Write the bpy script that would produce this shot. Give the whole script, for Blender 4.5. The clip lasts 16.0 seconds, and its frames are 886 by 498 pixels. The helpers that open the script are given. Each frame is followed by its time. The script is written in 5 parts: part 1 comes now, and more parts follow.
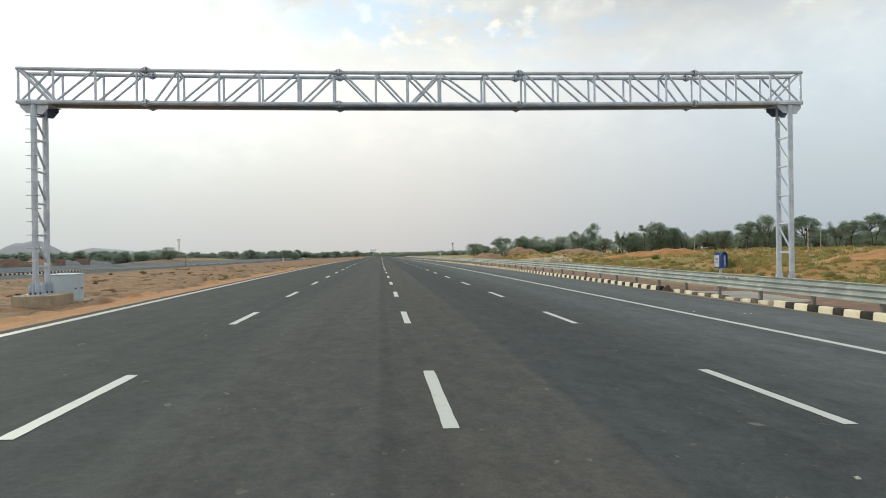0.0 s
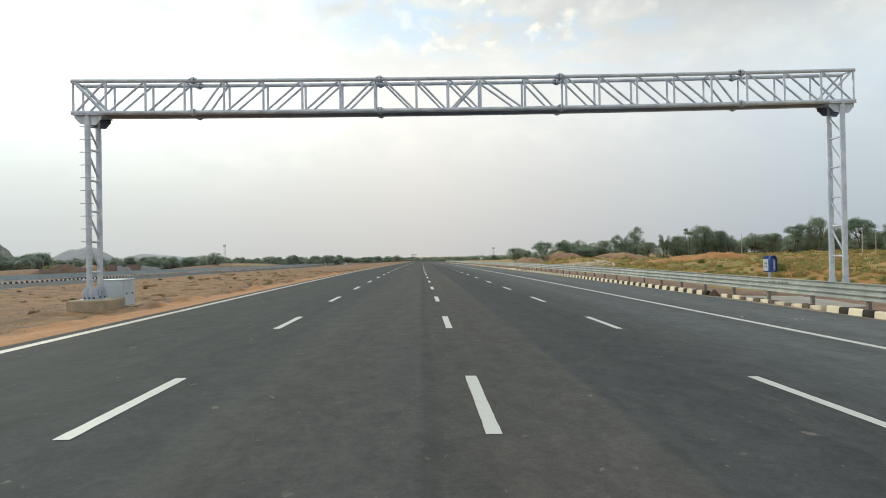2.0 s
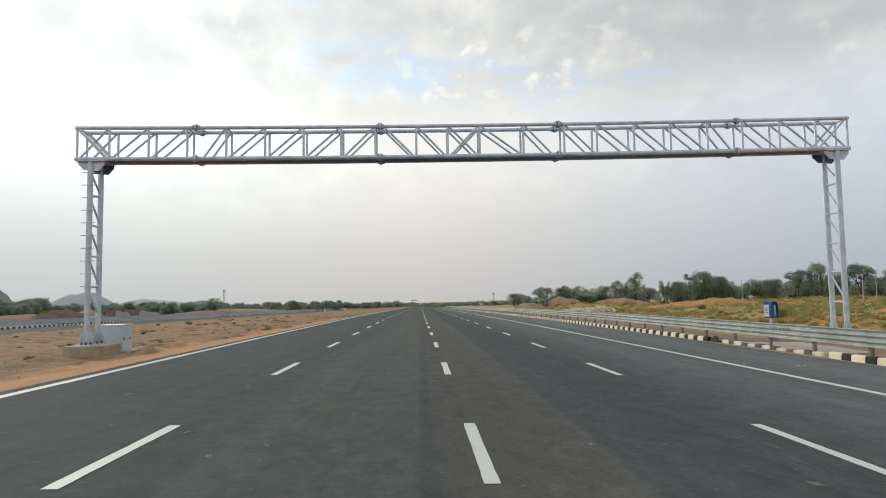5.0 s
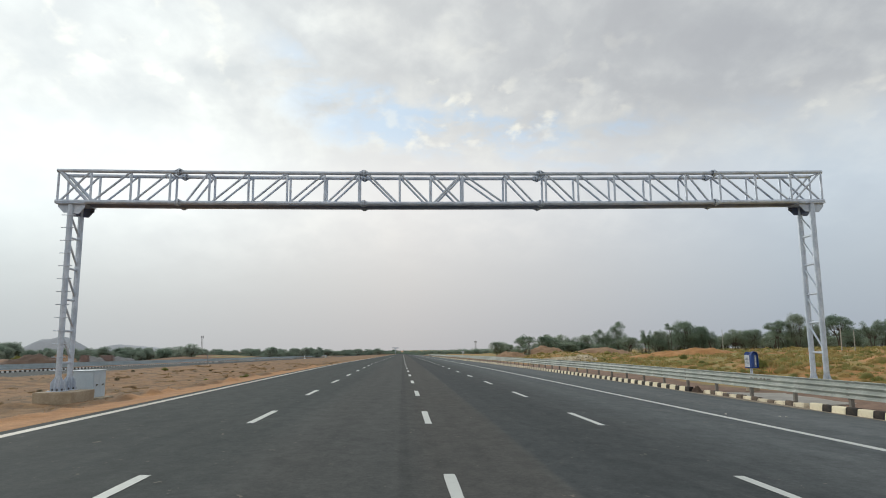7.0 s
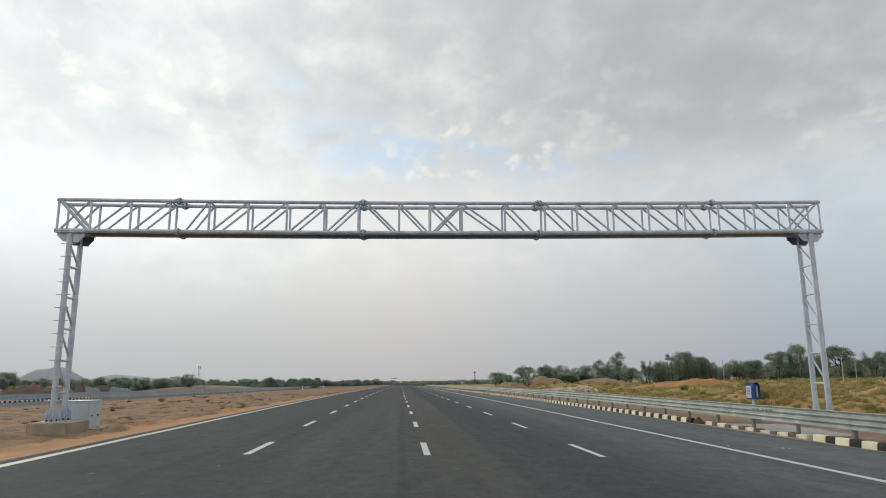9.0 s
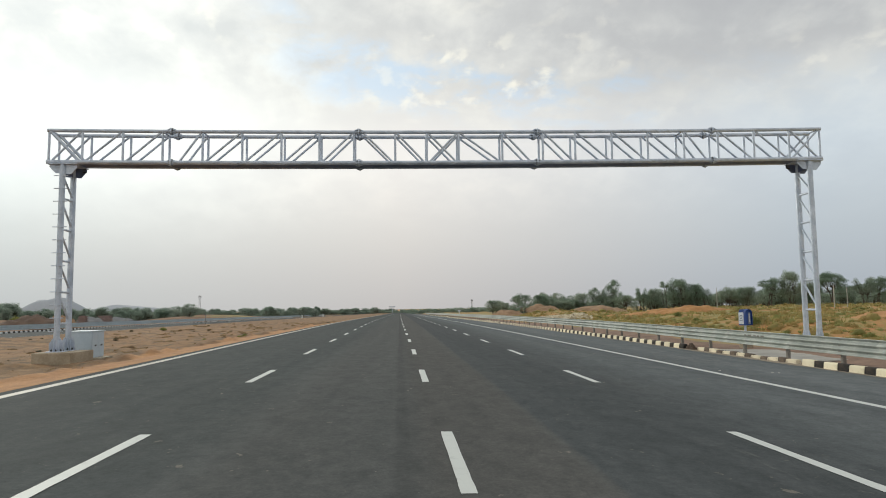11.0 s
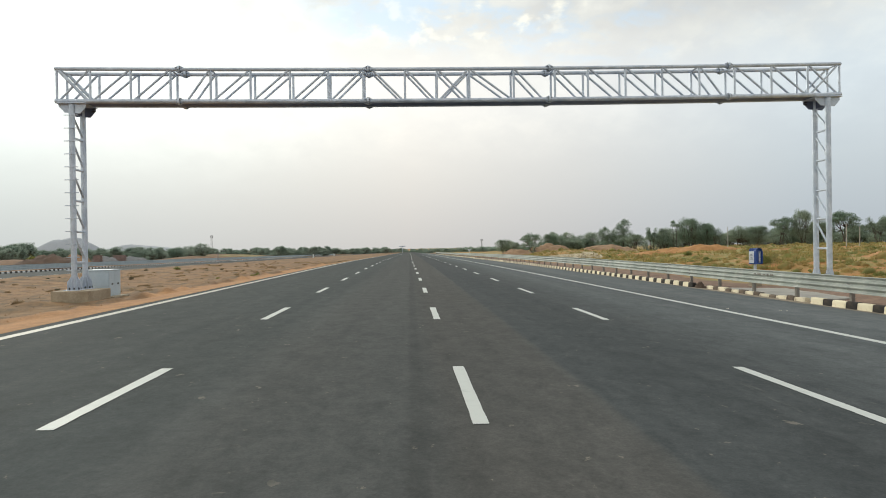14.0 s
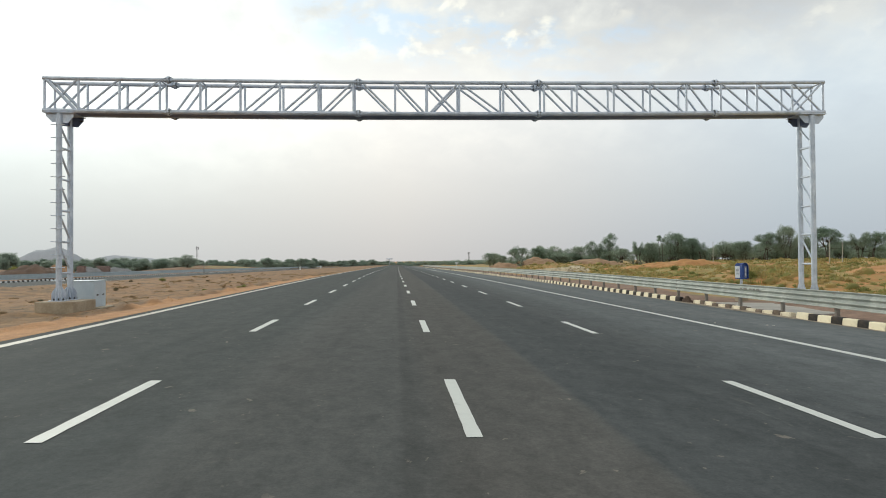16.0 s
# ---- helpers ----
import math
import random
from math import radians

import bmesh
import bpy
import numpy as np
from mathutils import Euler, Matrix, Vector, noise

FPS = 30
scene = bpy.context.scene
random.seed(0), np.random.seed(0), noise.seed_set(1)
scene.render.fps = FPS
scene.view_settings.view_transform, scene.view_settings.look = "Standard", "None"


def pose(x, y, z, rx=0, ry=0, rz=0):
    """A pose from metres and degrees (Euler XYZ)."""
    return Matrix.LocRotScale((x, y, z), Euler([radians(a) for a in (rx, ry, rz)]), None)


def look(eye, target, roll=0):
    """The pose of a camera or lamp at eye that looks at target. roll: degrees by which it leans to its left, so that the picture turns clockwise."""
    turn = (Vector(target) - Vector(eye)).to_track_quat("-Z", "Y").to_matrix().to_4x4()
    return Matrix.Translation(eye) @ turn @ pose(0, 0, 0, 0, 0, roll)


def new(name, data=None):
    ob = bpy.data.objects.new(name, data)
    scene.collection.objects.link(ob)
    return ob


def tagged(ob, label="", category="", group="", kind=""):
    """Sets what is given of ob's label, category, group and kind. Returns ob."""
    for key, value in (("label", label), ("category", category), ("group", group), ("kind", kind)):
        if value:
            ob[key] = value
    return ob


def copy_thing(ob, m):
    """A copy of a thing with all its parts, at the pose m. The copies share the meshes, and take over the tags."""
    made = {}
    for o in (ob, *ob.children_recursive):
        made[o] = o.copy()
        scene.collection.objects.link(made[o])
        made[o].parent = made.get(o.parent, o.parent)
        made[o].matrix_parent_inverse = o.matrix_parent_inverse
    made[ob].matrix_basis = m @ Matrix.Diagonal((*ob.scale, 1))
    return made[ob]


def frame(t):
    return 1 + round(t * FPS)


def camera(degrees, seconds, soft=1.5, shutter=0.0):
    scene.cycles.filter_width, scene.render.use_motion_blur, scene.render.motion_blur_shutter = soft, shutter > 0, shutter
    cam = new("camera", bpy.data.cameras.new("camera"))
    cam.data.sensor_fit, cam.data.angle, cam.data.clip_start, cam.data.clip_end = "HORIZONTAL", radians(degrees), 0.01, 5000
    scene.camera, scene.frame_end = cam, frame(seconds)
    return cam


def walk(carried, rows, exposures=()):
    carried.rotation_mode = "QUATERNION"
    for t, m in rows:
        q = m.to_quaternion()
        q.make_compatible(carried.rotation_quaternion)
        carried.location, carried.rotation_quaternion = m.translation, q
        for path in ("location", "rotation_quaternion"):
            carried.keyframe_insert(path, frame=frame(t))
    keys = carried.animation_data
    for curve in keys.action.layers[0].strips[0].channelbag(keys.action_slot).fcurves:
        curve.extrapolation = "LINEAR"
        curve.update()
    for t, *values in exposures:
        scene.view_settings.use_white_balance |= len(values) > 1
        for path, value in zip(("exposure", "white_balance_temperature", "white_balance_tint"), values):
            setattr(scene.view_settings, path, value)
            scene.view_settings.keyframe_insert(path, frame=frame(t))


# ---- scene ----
# the camera: seconds, place, turn to the right, tilt up, lean to the right
PATH = [
    (0.0, -0.628, -6.179, 1.652, 5.28, 0.06, 0.77),
    (0.5, -0.634, -6.191, 1.657, 4.89, 0.05, 0.82),
    (1.0, -0.637, -6.186, 1.657, 4.09, 0.15, 0.94),
    (1.5, -0.637, -6.167, 1.654, 2.99, 0.40, 0.92),
    (2.0, -0.641, -6.174, 1.655, 1.84, 0.51, 0.99),
    (2.5, -0.644, -6.174, 1.657, 0.68, 0.48, 1.01),
    (3.0, -0.646, -6.175, 1.656, -0.31, 0.51, 1.02),
    (3.5, -0.647, -6.170, 1.658, -0.80, 0.47, 0.98),
    (4.0, -0.638, -6.171, 1.659, 0.08, 1.49, 0.88),
    (6.5, -0.605, -6.160, 1.636, 3.25, 7.59, 0.77),
    (7.0, -0.605, -6.155, 1.637, 3.44, 8.37, 0.47),
    (7.5, -0.607, -6.142, 1.634, 3.20, 9.46, 0.47),
    (8.0, -0.596, -6.083, 1.639, 3.41, 10.65, 0.53),
    (8.2, -0.599, -6.099, 1.623, 3.41, 11.00, 0.52),
    (10.3, -0.616, -6.149, 1.637, 3.94, 9.03, 0.34),
    (10.5, -0.618, -6.147, 1.647, 3.96, 7.65, 0.52),
    (11.0, -0.606, -6.102, 1.655, 3.73, 4.90, 0.76),
    (11.5, -0.611, -6.136, 1.648, 3.52, 3.35, 1.00),
    (12.0, -0.611, -6.116, 1.646, 3.15, 1.87, 1.06),
    (12.5, -0.609, -6.121, 1.643, 3.00, 0.69, 1.13),
    (13.0, -0.615, -6.112, 1.640, 2.79, 0.05, 1.12),
    (13.5, -0.619, -6.108, 1.644, 2.72, -0.27, 0.84),
    (14.0, -0.634, -6.166, 1.641, 2.82, -0.22, 0.80),
    (14.5, -0.645, -6.163, 1.642, 3.42, 0.46, 0.97),
    (15.0, -0.654, -6.185, 1.643, 4.21, 0.90, 0.88),
    (15.5, -0.673, -6.182, 1.643, 4.61, 0.95, 0.56),
    (16.0, -0.706, -6.174, 1.639, 3.93, 0.87, 0.41),
]
cam = camera(66.6, 16.0, soft=1.0)
walk(cam, [(t, pose(x, y, z, 90 + up, 0, -turn) @ pose(0, 0, 0, 0, 0, -lean)) for t, x, y, z, turn, up, lean in PATH],
     exposures=[(0.0, 0.0, 6500, 1), (3.5, -0.04, 6500, 1.5), (4.2, -0.08, 6500, 3.5), (6.5, -0.20, 6350, 3.5), (8.2, -0.30, 6300, 3.5),
                (10.3, -0.29, 6480, 3), (11.5, -0.08, 6550, 3), (12.5, -0.05, 6600, 1), (14.0, 0.03, 6600, 1.5), (15.0, 0.02, 6500, 1.5), (16.0, 0.0, 6500, 1.5)])

# ---- sky and sun ----
SUN = Vector((-0.53, 0.80, 0.34)).normalized()
world = bpy.data.worlds.new("overcast_sky")
scene.world = world
world.use_nodes = True


class Nodes:
    """Short hand for building a node tree."""

    def __init__(self, tree):
        self.tree = tree
        tree.nodes.clear()

    def add(self, kind, **values):
        node = self.tree.nodes.new("ShaderNode" + kind)
        for key, value in values.items():
            if key == "blend":
                node.blend_type = value
            elif key == "op":
                node.operation = value
            elif key == "data":
                node.data_type = value
        return node

    def link(self, a, b):
        self.tree.links.new(a, b)

    def put(self, socket, value):
        if isinstance(value, bpy.types.NodeSocket):
            self.link(value, socket)
        elif isinstance(value, (int, float)):
            socket.default_value = value
        elif len(value) == 3 and socket.type == "RGBA":
            socket.default_value = (*value, 1)
        else:
            socket.default_value = value

    def math(self, op, a, b=0.0, c=None, clamp=False):
        node = self.add("Math", op=op)
        node.use_clamp = clamp
        self.put(node.inputs[0], a)
        self.put(node.inputs[1], b)
        if c is not None:
            self.put(node.inputs[2], c)
        return node.outputs[0]

    def mix(self, fac, a, b, blend="MIX"):
        node = self.add("MixRGB", blend=blend)
        self.put(node.inputs[0], fac)
        self.put(node.inputs[1], a)
        self.put(node.inputs[2], b)
        return node.outputs[0]

    def step(self, value, lo, hi, a=0.0, b=1.0):
        """Smooth step from a to b while value goes from lo to hi."""
        node = self.add("MapRange")
        node.interpolation_type = "SMOOTHSTEP"
        for socket, v in zip(node.inputs, (value, lo, hi, a, b)):
            self.put(socket, v)
        return node.outputs[0]

    def noise(self, vector, scale, detail=4.0, rough=0.55, warp=0.0):
        node = self.add("TexNoise")
        if vector is not None:
            self.link(vector, node.inputs["Vector"])
        for key, v in (("Scale", scale), ("Detail", detail), ("Roughness", rough), ("Distortion", warp)):
            node.inputs[key].default_value = v
        return node.outputs["Fac"]

    def stretch(self, vector, scale, place=(0, 0, 0)):
        node = self.add("Mapping")
        self.link(vector, node.inputs["Vector"])
        node.inputs["Scale"].default_value = scale
        node.inputs["Location"].default_value = place
        return node.outputs[0]

    def ramp(self, fac, stops):
        node = self.add("ValToRGB")
        self.link(fac, node.inputs[0])
        while len(node.color_ramp.elements) < len(stops):
            node.color_ramp.elements.new(0.5)
        for e, (at, colour) in zip(node.color_ramp.elements, stops):
            e.position, e.color = at, (*colour, 1)
        return node.outputs[0]


def build_sky():
    n = Nodes(world.node_tree)
    way = n.add("TexCoord").outputs["Generated"]
    split = n.add("SeparateXYZ")
    n.link(way, split.inputs[0])
    dx, dy, dz = split.outputs
    # clear sky behind the clouds
    sky = n.add("TexSky")
    sky.sky_type, sky.sun_disc = "NISHITA", False
    sky.sun_elevation, sky.sun_rotation = math.asin(SUN.z), math.atan2(SUN.x, SUN.y)
    sky.dust_density = 3.0
    clear = n.mix(1.0, sky.outputs[0], (0.105, 0.105, 0.105), "MULTIPLY")
    clear = n.mix(0.85, clear, (0.66, 0.80, 1.02))
    # cloud deck seen in perspective
    up = n.math("ADD", n.math("MAXIMUM", dz, 0.0), 0.42)
    flat = n.add("CombineXYZ")
    n.put(flat.inputs[0], n.math("DIVIDE", dx, up))
    n.put(flat.inputs[1], n.math("DIVIDE", dy, up))
    n.put(flat.inputs[2], 0.0)
    deck = flat.outputs[0]
    fine = n.noise(n.stretch(deck, (1.0, 0.85, 1), (1.7, 5.2, 0)), 11.0, 5, 0.55, 0.15)
    broad = n.noise(n.stretch(deck, (0.8, 1.3, 1), (7.7, 2.2, 0)), 2.8, 4, 0.5, 0.2)
    tone = n.math("ADD", n.math("MULTIPLY", fine, 0.56), n.math("MULTIPLY", broad, 0.44))
    grey = n.ramp(tone, [(0.36, (0.67, 0.655, 0.675)), (0.46, (0.715, 0.70, 0.715)), (0.54, (0.79, 0.77, 0.775)), (0.64, (0.92, 0.89, 0.87))])
    pale = n.ramp(tone, [(0.36, (0.72, 0.705, 0.715)), (0.48, (0.82, 0.79, 0.785)), (0.60, (0.96, 0.925, 0.89))])
    # the grey deck ends along a slanting, ragged line; paler broken cloud lies below it
    brink = n.ramp(n.math("MULTIPLY_ADD", dx, 0.5, 0.5), [(0.27, (0.41, 0.41, 0.41)), (0.39, (0.43, 0.43, 0.43)), (0.46, (0.355, 0.355, 0.355)), (0.64, (0.30, 0.30, 0.30))])
    over = n.math("ADD", n.math("SUBTRACT", dz, brink), n.math("MULTIPLY_ADD", tone, 0.22, -0.11))
    cloud = n.mix(n.step(over, -0.035, 0.05), pale, grey)
    # the deck is heavier away from the sun
    heavy = n.ramp(n.math("MULTIPLY_ADD", dx, 0.5, 0.5), [(0.30, (1.02, 1.03, 1.04)), (0.50, (1.02, 1.01, 1.01)), (0.72, (0.84, 0.85, 0.88))])
    cloud = n.mix(1.0, cloud, heavy, "MULTIPLY")
    # small breaks of pale blue in the band below the deck
    hole = n.noise(n.stretch(deck, (0.9, 1.2, 1), (3.1, 0.4, 0)), 6.0, 6, 0.60, 0.3)
    band = n.math("MULTIPLY", n.step(over, -0.085, -0.035), n.step(over, 0.0, 0.035, 1.0, 0.0))
    band = n.math("MULTIPLY", band, n.math("MULTIPLY", n.step(dx, -0.23, -0.11), n.step(dx, 0.26, 0.44, 1.0, 0.15)))
    body = n.mix(n.math("MULTIPLY", n.math("MULTIPLY", band, n.step(hole, 0.42, 0.58)), 0.85), cloud, clear)
    # small sunlit puffs round the breaks, a few on the deck
    puff = n.noise(n.stretch(deck, (1.1, 0.95, 1), (9.3, 3.3, 0)), 17.0, 4, 0.5, 0.2)
    zone = n.math("MULTIPLY", n.step(over, -0.11, -0.05), n.step(over, 0.02, 0.07, 1.0, 0.22))
    zone = n.math("MULTIPLY", zone, n.step(dz, 0.46, 0.52, 1.0, 0.0))
    puff = n.math("MULTIPLY", n.step(puff, 0.53, 0.70), zone)
    puff = n.math("MULTIPLY", puff, n.step(n.noise(n.stretch(deck, (1, 1, 1), (2.2, 8.1, 0)), 3.2, 2, 0.5), 0.40, 0.60))
    puff = n.math("MULTIPLY", puff, n.step(dx, 0.25, 0.40, 1.0, 0.35))
    body = n.mix(n.math("MULTIPLY", puff, 0.9), body, (1.10, 1.03, 0.94))
    # haze towards the horizon
    side = n.math("MULTIPLY_ADD", dx, 0.5, 0.5)
    haze = n.ramp(side, [(0.20, (0.70, 0.73, 0.745)), (0.30, (0.735, 0.73, 0.735)), (0.50, (0.755, 0.71, 0.705)), (0.62, (0.66, 0.645, 0.668)), (0.76, (0.54, 0.58, 0.65))])
    haze = n.mix(1.0, haze, n.ramp(dz, [(0.0, (0.85, 0.84, 0.86)), (0.10, (1.08, 1.07, 1.065)), (0.20, (1.33, 1.32, 1.31)), (0.29, (1.43, 1.42, 1.41))]), "MULTIPLY")
    haze = n.mix(n.step(dz, 0.08, 0.22), haze, n.mix(1.0, haze, n.ramp(tone, [(0.38, (0.955, 0.955, 0.965)), (0.50, (1.0, 1.0, 1.0)), (0.62, (1.07, 1.06, 1.045))]), "MULTIPLY"))
    body = n.mix(n.step(n.math("ADD", dz, n.math("MULTIPLY", fine, 0.08)), 0.25, 0.37), haze, body)
    # bright cloud round the hidden sun
    dot = n.add("VectorMath", op="DOT_PRODUCT")
    n.link(way, dot.inputs[0])
    dot.inputs[1].default_value = SUN
    near = n.math("ADD", dot.outputs["Value"], n.math("MULTIPLY", n.math("SUBTRACT", tone, 0.5), 0.12))
    glow = n.math("ADD", n.math("MULTIPLY", n.step(near, 0.60, 0.98), 0.115), n.math("MULTIPLY", n.step(near, 0.87, 1.0), 0.17))
    glow = n.math("MULTIPLY", glow, n.step(dz, 0.03, 0.24, 0.10, 1.0))
    light = n.add("CombineXYZ")
    for socket, tint in zip(light.inputs, (0.93, 1.0, 1.02)):
        n.put(socket, n.math("MULTIPLY", glow, tint))
    body = n.mix(1.0, body, light.outputs[0], "ADD")
    back = n.add("Background")
    n.link(body, back.inputs[0])
    back.inputs[1].default_value = 1.0
    out = n.add("OutputWorld")
    n.link(back.outputs[0], out.inputs[0])


build_sky()
sun_data = bpy.data.lights.new("sun", "SUN")
sun_data.energy, sun_data.angle, sun_data.color = 1.1, radians(16), (1.0, 0.93, 0.84)
sun = new("sun", sun_data)
sun.matrix_world = look(SUN * 50, (0, 0, 0))

# ---- materials ----
def material(name, build):
    m = bpy.data.materials.new(name)
    m.use_nodes = True
    n = Nodes(m.node_tree)
    bsdf = n.add("BsdfPrincipled")
    out = n.add("OutputMaterial")
    n.link(bsdf.outputs[0], out.inputs[0])
    build(n, bsdf)
    return m


def bump(n, bsdf, height, strength, distance):
    node = n.add("Bump")
    node.inputs["Strength"].default_value = strength
    node.inputs["Distance"].default_value = distance
    n.link(height, node.inputs["Height"])
    n.link(node.outputs[0], bsdf.inputs["Normal"])


def worn(name, dark, light, scale, rough=0.8, metal=0.0, relief=0.3, fine=12.0, spread=(0.35, 0.68), vary=0.0):
    """A surface whose colour goes between two tones in blotches and grain."""
    def build(n, bsdf):
        at = n.add("TexCoord").outputs["Object"]
        big = n.noise(at, scale, 5, 0.6)
        grain = n.noise(at, scale * fine, 4, 0.65)
        both = n.math("ADD", n.math("MULTIPLY", big, 0.65), n.math("MULTIPLY", grain, 0.35))
        colour = n.mix(n.step(both, *spread), dark, light)
        if vary:
            info = n.add("ObjectInfo").outputs["Random"]
            colour = n.mix(1.0, colour, n.ramp(info, [(0.0, (1 - vary,) * 3), (1.0, (1 + vary,) * 3)]), "MULTIPLY")
        n.put(bsdf.inputs["Base Color"], colour)
        n.put(bsdf.inputs["Metallic"], metal)
        n.put(bsdf.inputs["Roughness"], n.step(grain, 0.2, 0.8, max(rough - 0.12, 0.05), min(rough + 0.12, 1)))
        bump(n, bsdf, grain, relief, 0.01)
    return material(name, build)


def build_asphalt(n, bsdf):
    at = n.add("NewGeometry").outputs["Position"]
    split = n.add("SeparateXYZ")
    n.link(at, split.inputs[0])
    wave = n.noise(n.stretch(at, (0.5, 0.35, 0.2)), 1.0, 3, 0.6)
    x = n.math("ADD", split.outputs[0], n.math("MULTIPLY_ADD", wave, 0.08, -0.04))
    # strips laid by the paver, each of its own tone, the joint between two of them, and a broad rise in tone towards
    # the right shoulder
    grey = n.add("CombineXYZ")
    laid = n.step(x, -3.25, -2.75, 0.75, 0.82)
    laid = n.math("MULTIPLY", laid, n.step(x, -0.69, -0.63, 1.0, 0.92))
    laid = n.math("MULTIPLY", laid, n.step(x, -0.55, 0.30, 1.0, 1.12))
    laid = n.math("MULTIPLY", laid, n.step(x, 1.34, 1.50, 1.0, 0.82))
    laid = n.math("MULTIPLY", laid, n.step(x, 3.0, 6.5, 1.0, 1.62))
    laid = n.math("MULTIPLY", laid, n.step(x, 7.5, 9.8, 1.0, 1.20))
    seam = n.math("MULTIPLY", n.step(x, -0.74, -0.64), n.step(x, -0.56, -0.44, 1.0, 0.0))
    laid = n.math("MULTIPLY", laid, n.math("MULTIPLY_ADD", seam, -0.10, 1.0))
    for socket in grey.inputs:
        n.put(socket, laid)
    streak = n.noise(n.stretch(at, (0.9, 0.02, 0.2)), 1.0, 4, 0.6)
    patch = n.noise(n.stretch(at, (0.25, 0.09, 0.2)), 1.0, 5, 0.6)
    mottle = n.noise(n.stretch(at, (1.0, 0.55, 1.0)), 2.6, 7, 0.74, 0.4)
    speck = n.noise(at, 11.0, 5, 0.7)
    grain = n.noise(at, 38.0, 4, 0.75)
    base = n.ramp(streak, [(0.3, (0.105, 0.110, 0.110)), (0.7, (0.133, 0.137, 0.136))])
    base = n.mix(n.step(patch, 0.45, 0.75, 0.0, 0.4), base, (0.118, 0.117, 0.112))
    base = n.mix(1.0, base, grey.outputs[0], "MULTIPLY")
    base = n.mix(1.0, base, n.ramp(mottle, [(0.34, (0.80, 0.81, 0.81)), (0.66, (1.20, 1.19, 1.18))]), "MULTIPLY")
    base = n.mix(1.0, base, n.ramp(grain, [(0.25, (0.82, 0.82, 0.82)), (0.75, (1.18, 1.18, 1.18))]), "MULTIPLY")
    base = n.mix(1.0, base, n.ramp(speck, [(0.32, (0.88, 0.90, 0.89)), (0.68, (1.12, 1.11, 1.10))]), "MULTIPLY")
    # dried mud spatters
    blot = n.noise(at, 1.9, 5, 0.75, 0.6)
    base = n.mix(n.math("MULTIPLY", n.step(blot, 0.69, 0.75), 0.45), base, (0.26, 0.235, 0.20))
    # thin pale scuffs of dust dragged along and across by tyres
    drag = n.noise(n.stretch(at, (2.6, 0.45, 0.2), (4.0, 1.0, 0)), 1.0, 6, 0.7, 0.8)
    base = n.mix(n.math("MULTIPLY", n.step(drag, 0.66, 0.76), 0.32), base, (0.24, 0.225, 0.20))
    # brown dust on the middle strip
    brown = n.math("MULTIPLY", n.step(x, -0.6, -0.1), n.step(x, 1.2, 1.5, 1.0, 0.0))
    base = n.mix(n.math("MULTIPLY", brown, 0.35), base, n.mix(1.0, base, (1.12, 0.99, 0.92), "MULTIPLY"))
    cool = n.step(x, 1.37, 1.47)
    base = n.mix(cool, base, n.mix(1.0, base, (0.95, 1.0, 1.05), "MULTIPLY"))
    green = n.step(x, -3.4, -2.2, 1.0, 0.0)
    base = n.mix(green, base, n.mix(1.0, base, (0.94, 1.0, 1.02), "MULTIPLY"))
    fleck = n.math("MULTIPLY", n.step(n.noise(n.stretch(at, (1.0, 0.7, 1.0)), 5.5, 4, 0.6, 0.5), 0.665, 0.71), n.step(n.noise(at, 0.5, 3, 0.5), 0.42, 0.52))
    base = n.mix(n.math("MULTIPLY", fleck, 0.55), base, (0.30, 0.27, 0.225))
    n.put(bsdf.inputs["Base Color"], base)
    n.put(bsdf.inputs["Roughness"], n.step(mottle, 0.2, 0.8, 0.84, 0.96))
    n.put(bsdf.inputs["Specular IOR Level"], 0.06)
    bump(n, bsdf, grain, 0.2, 0.005)


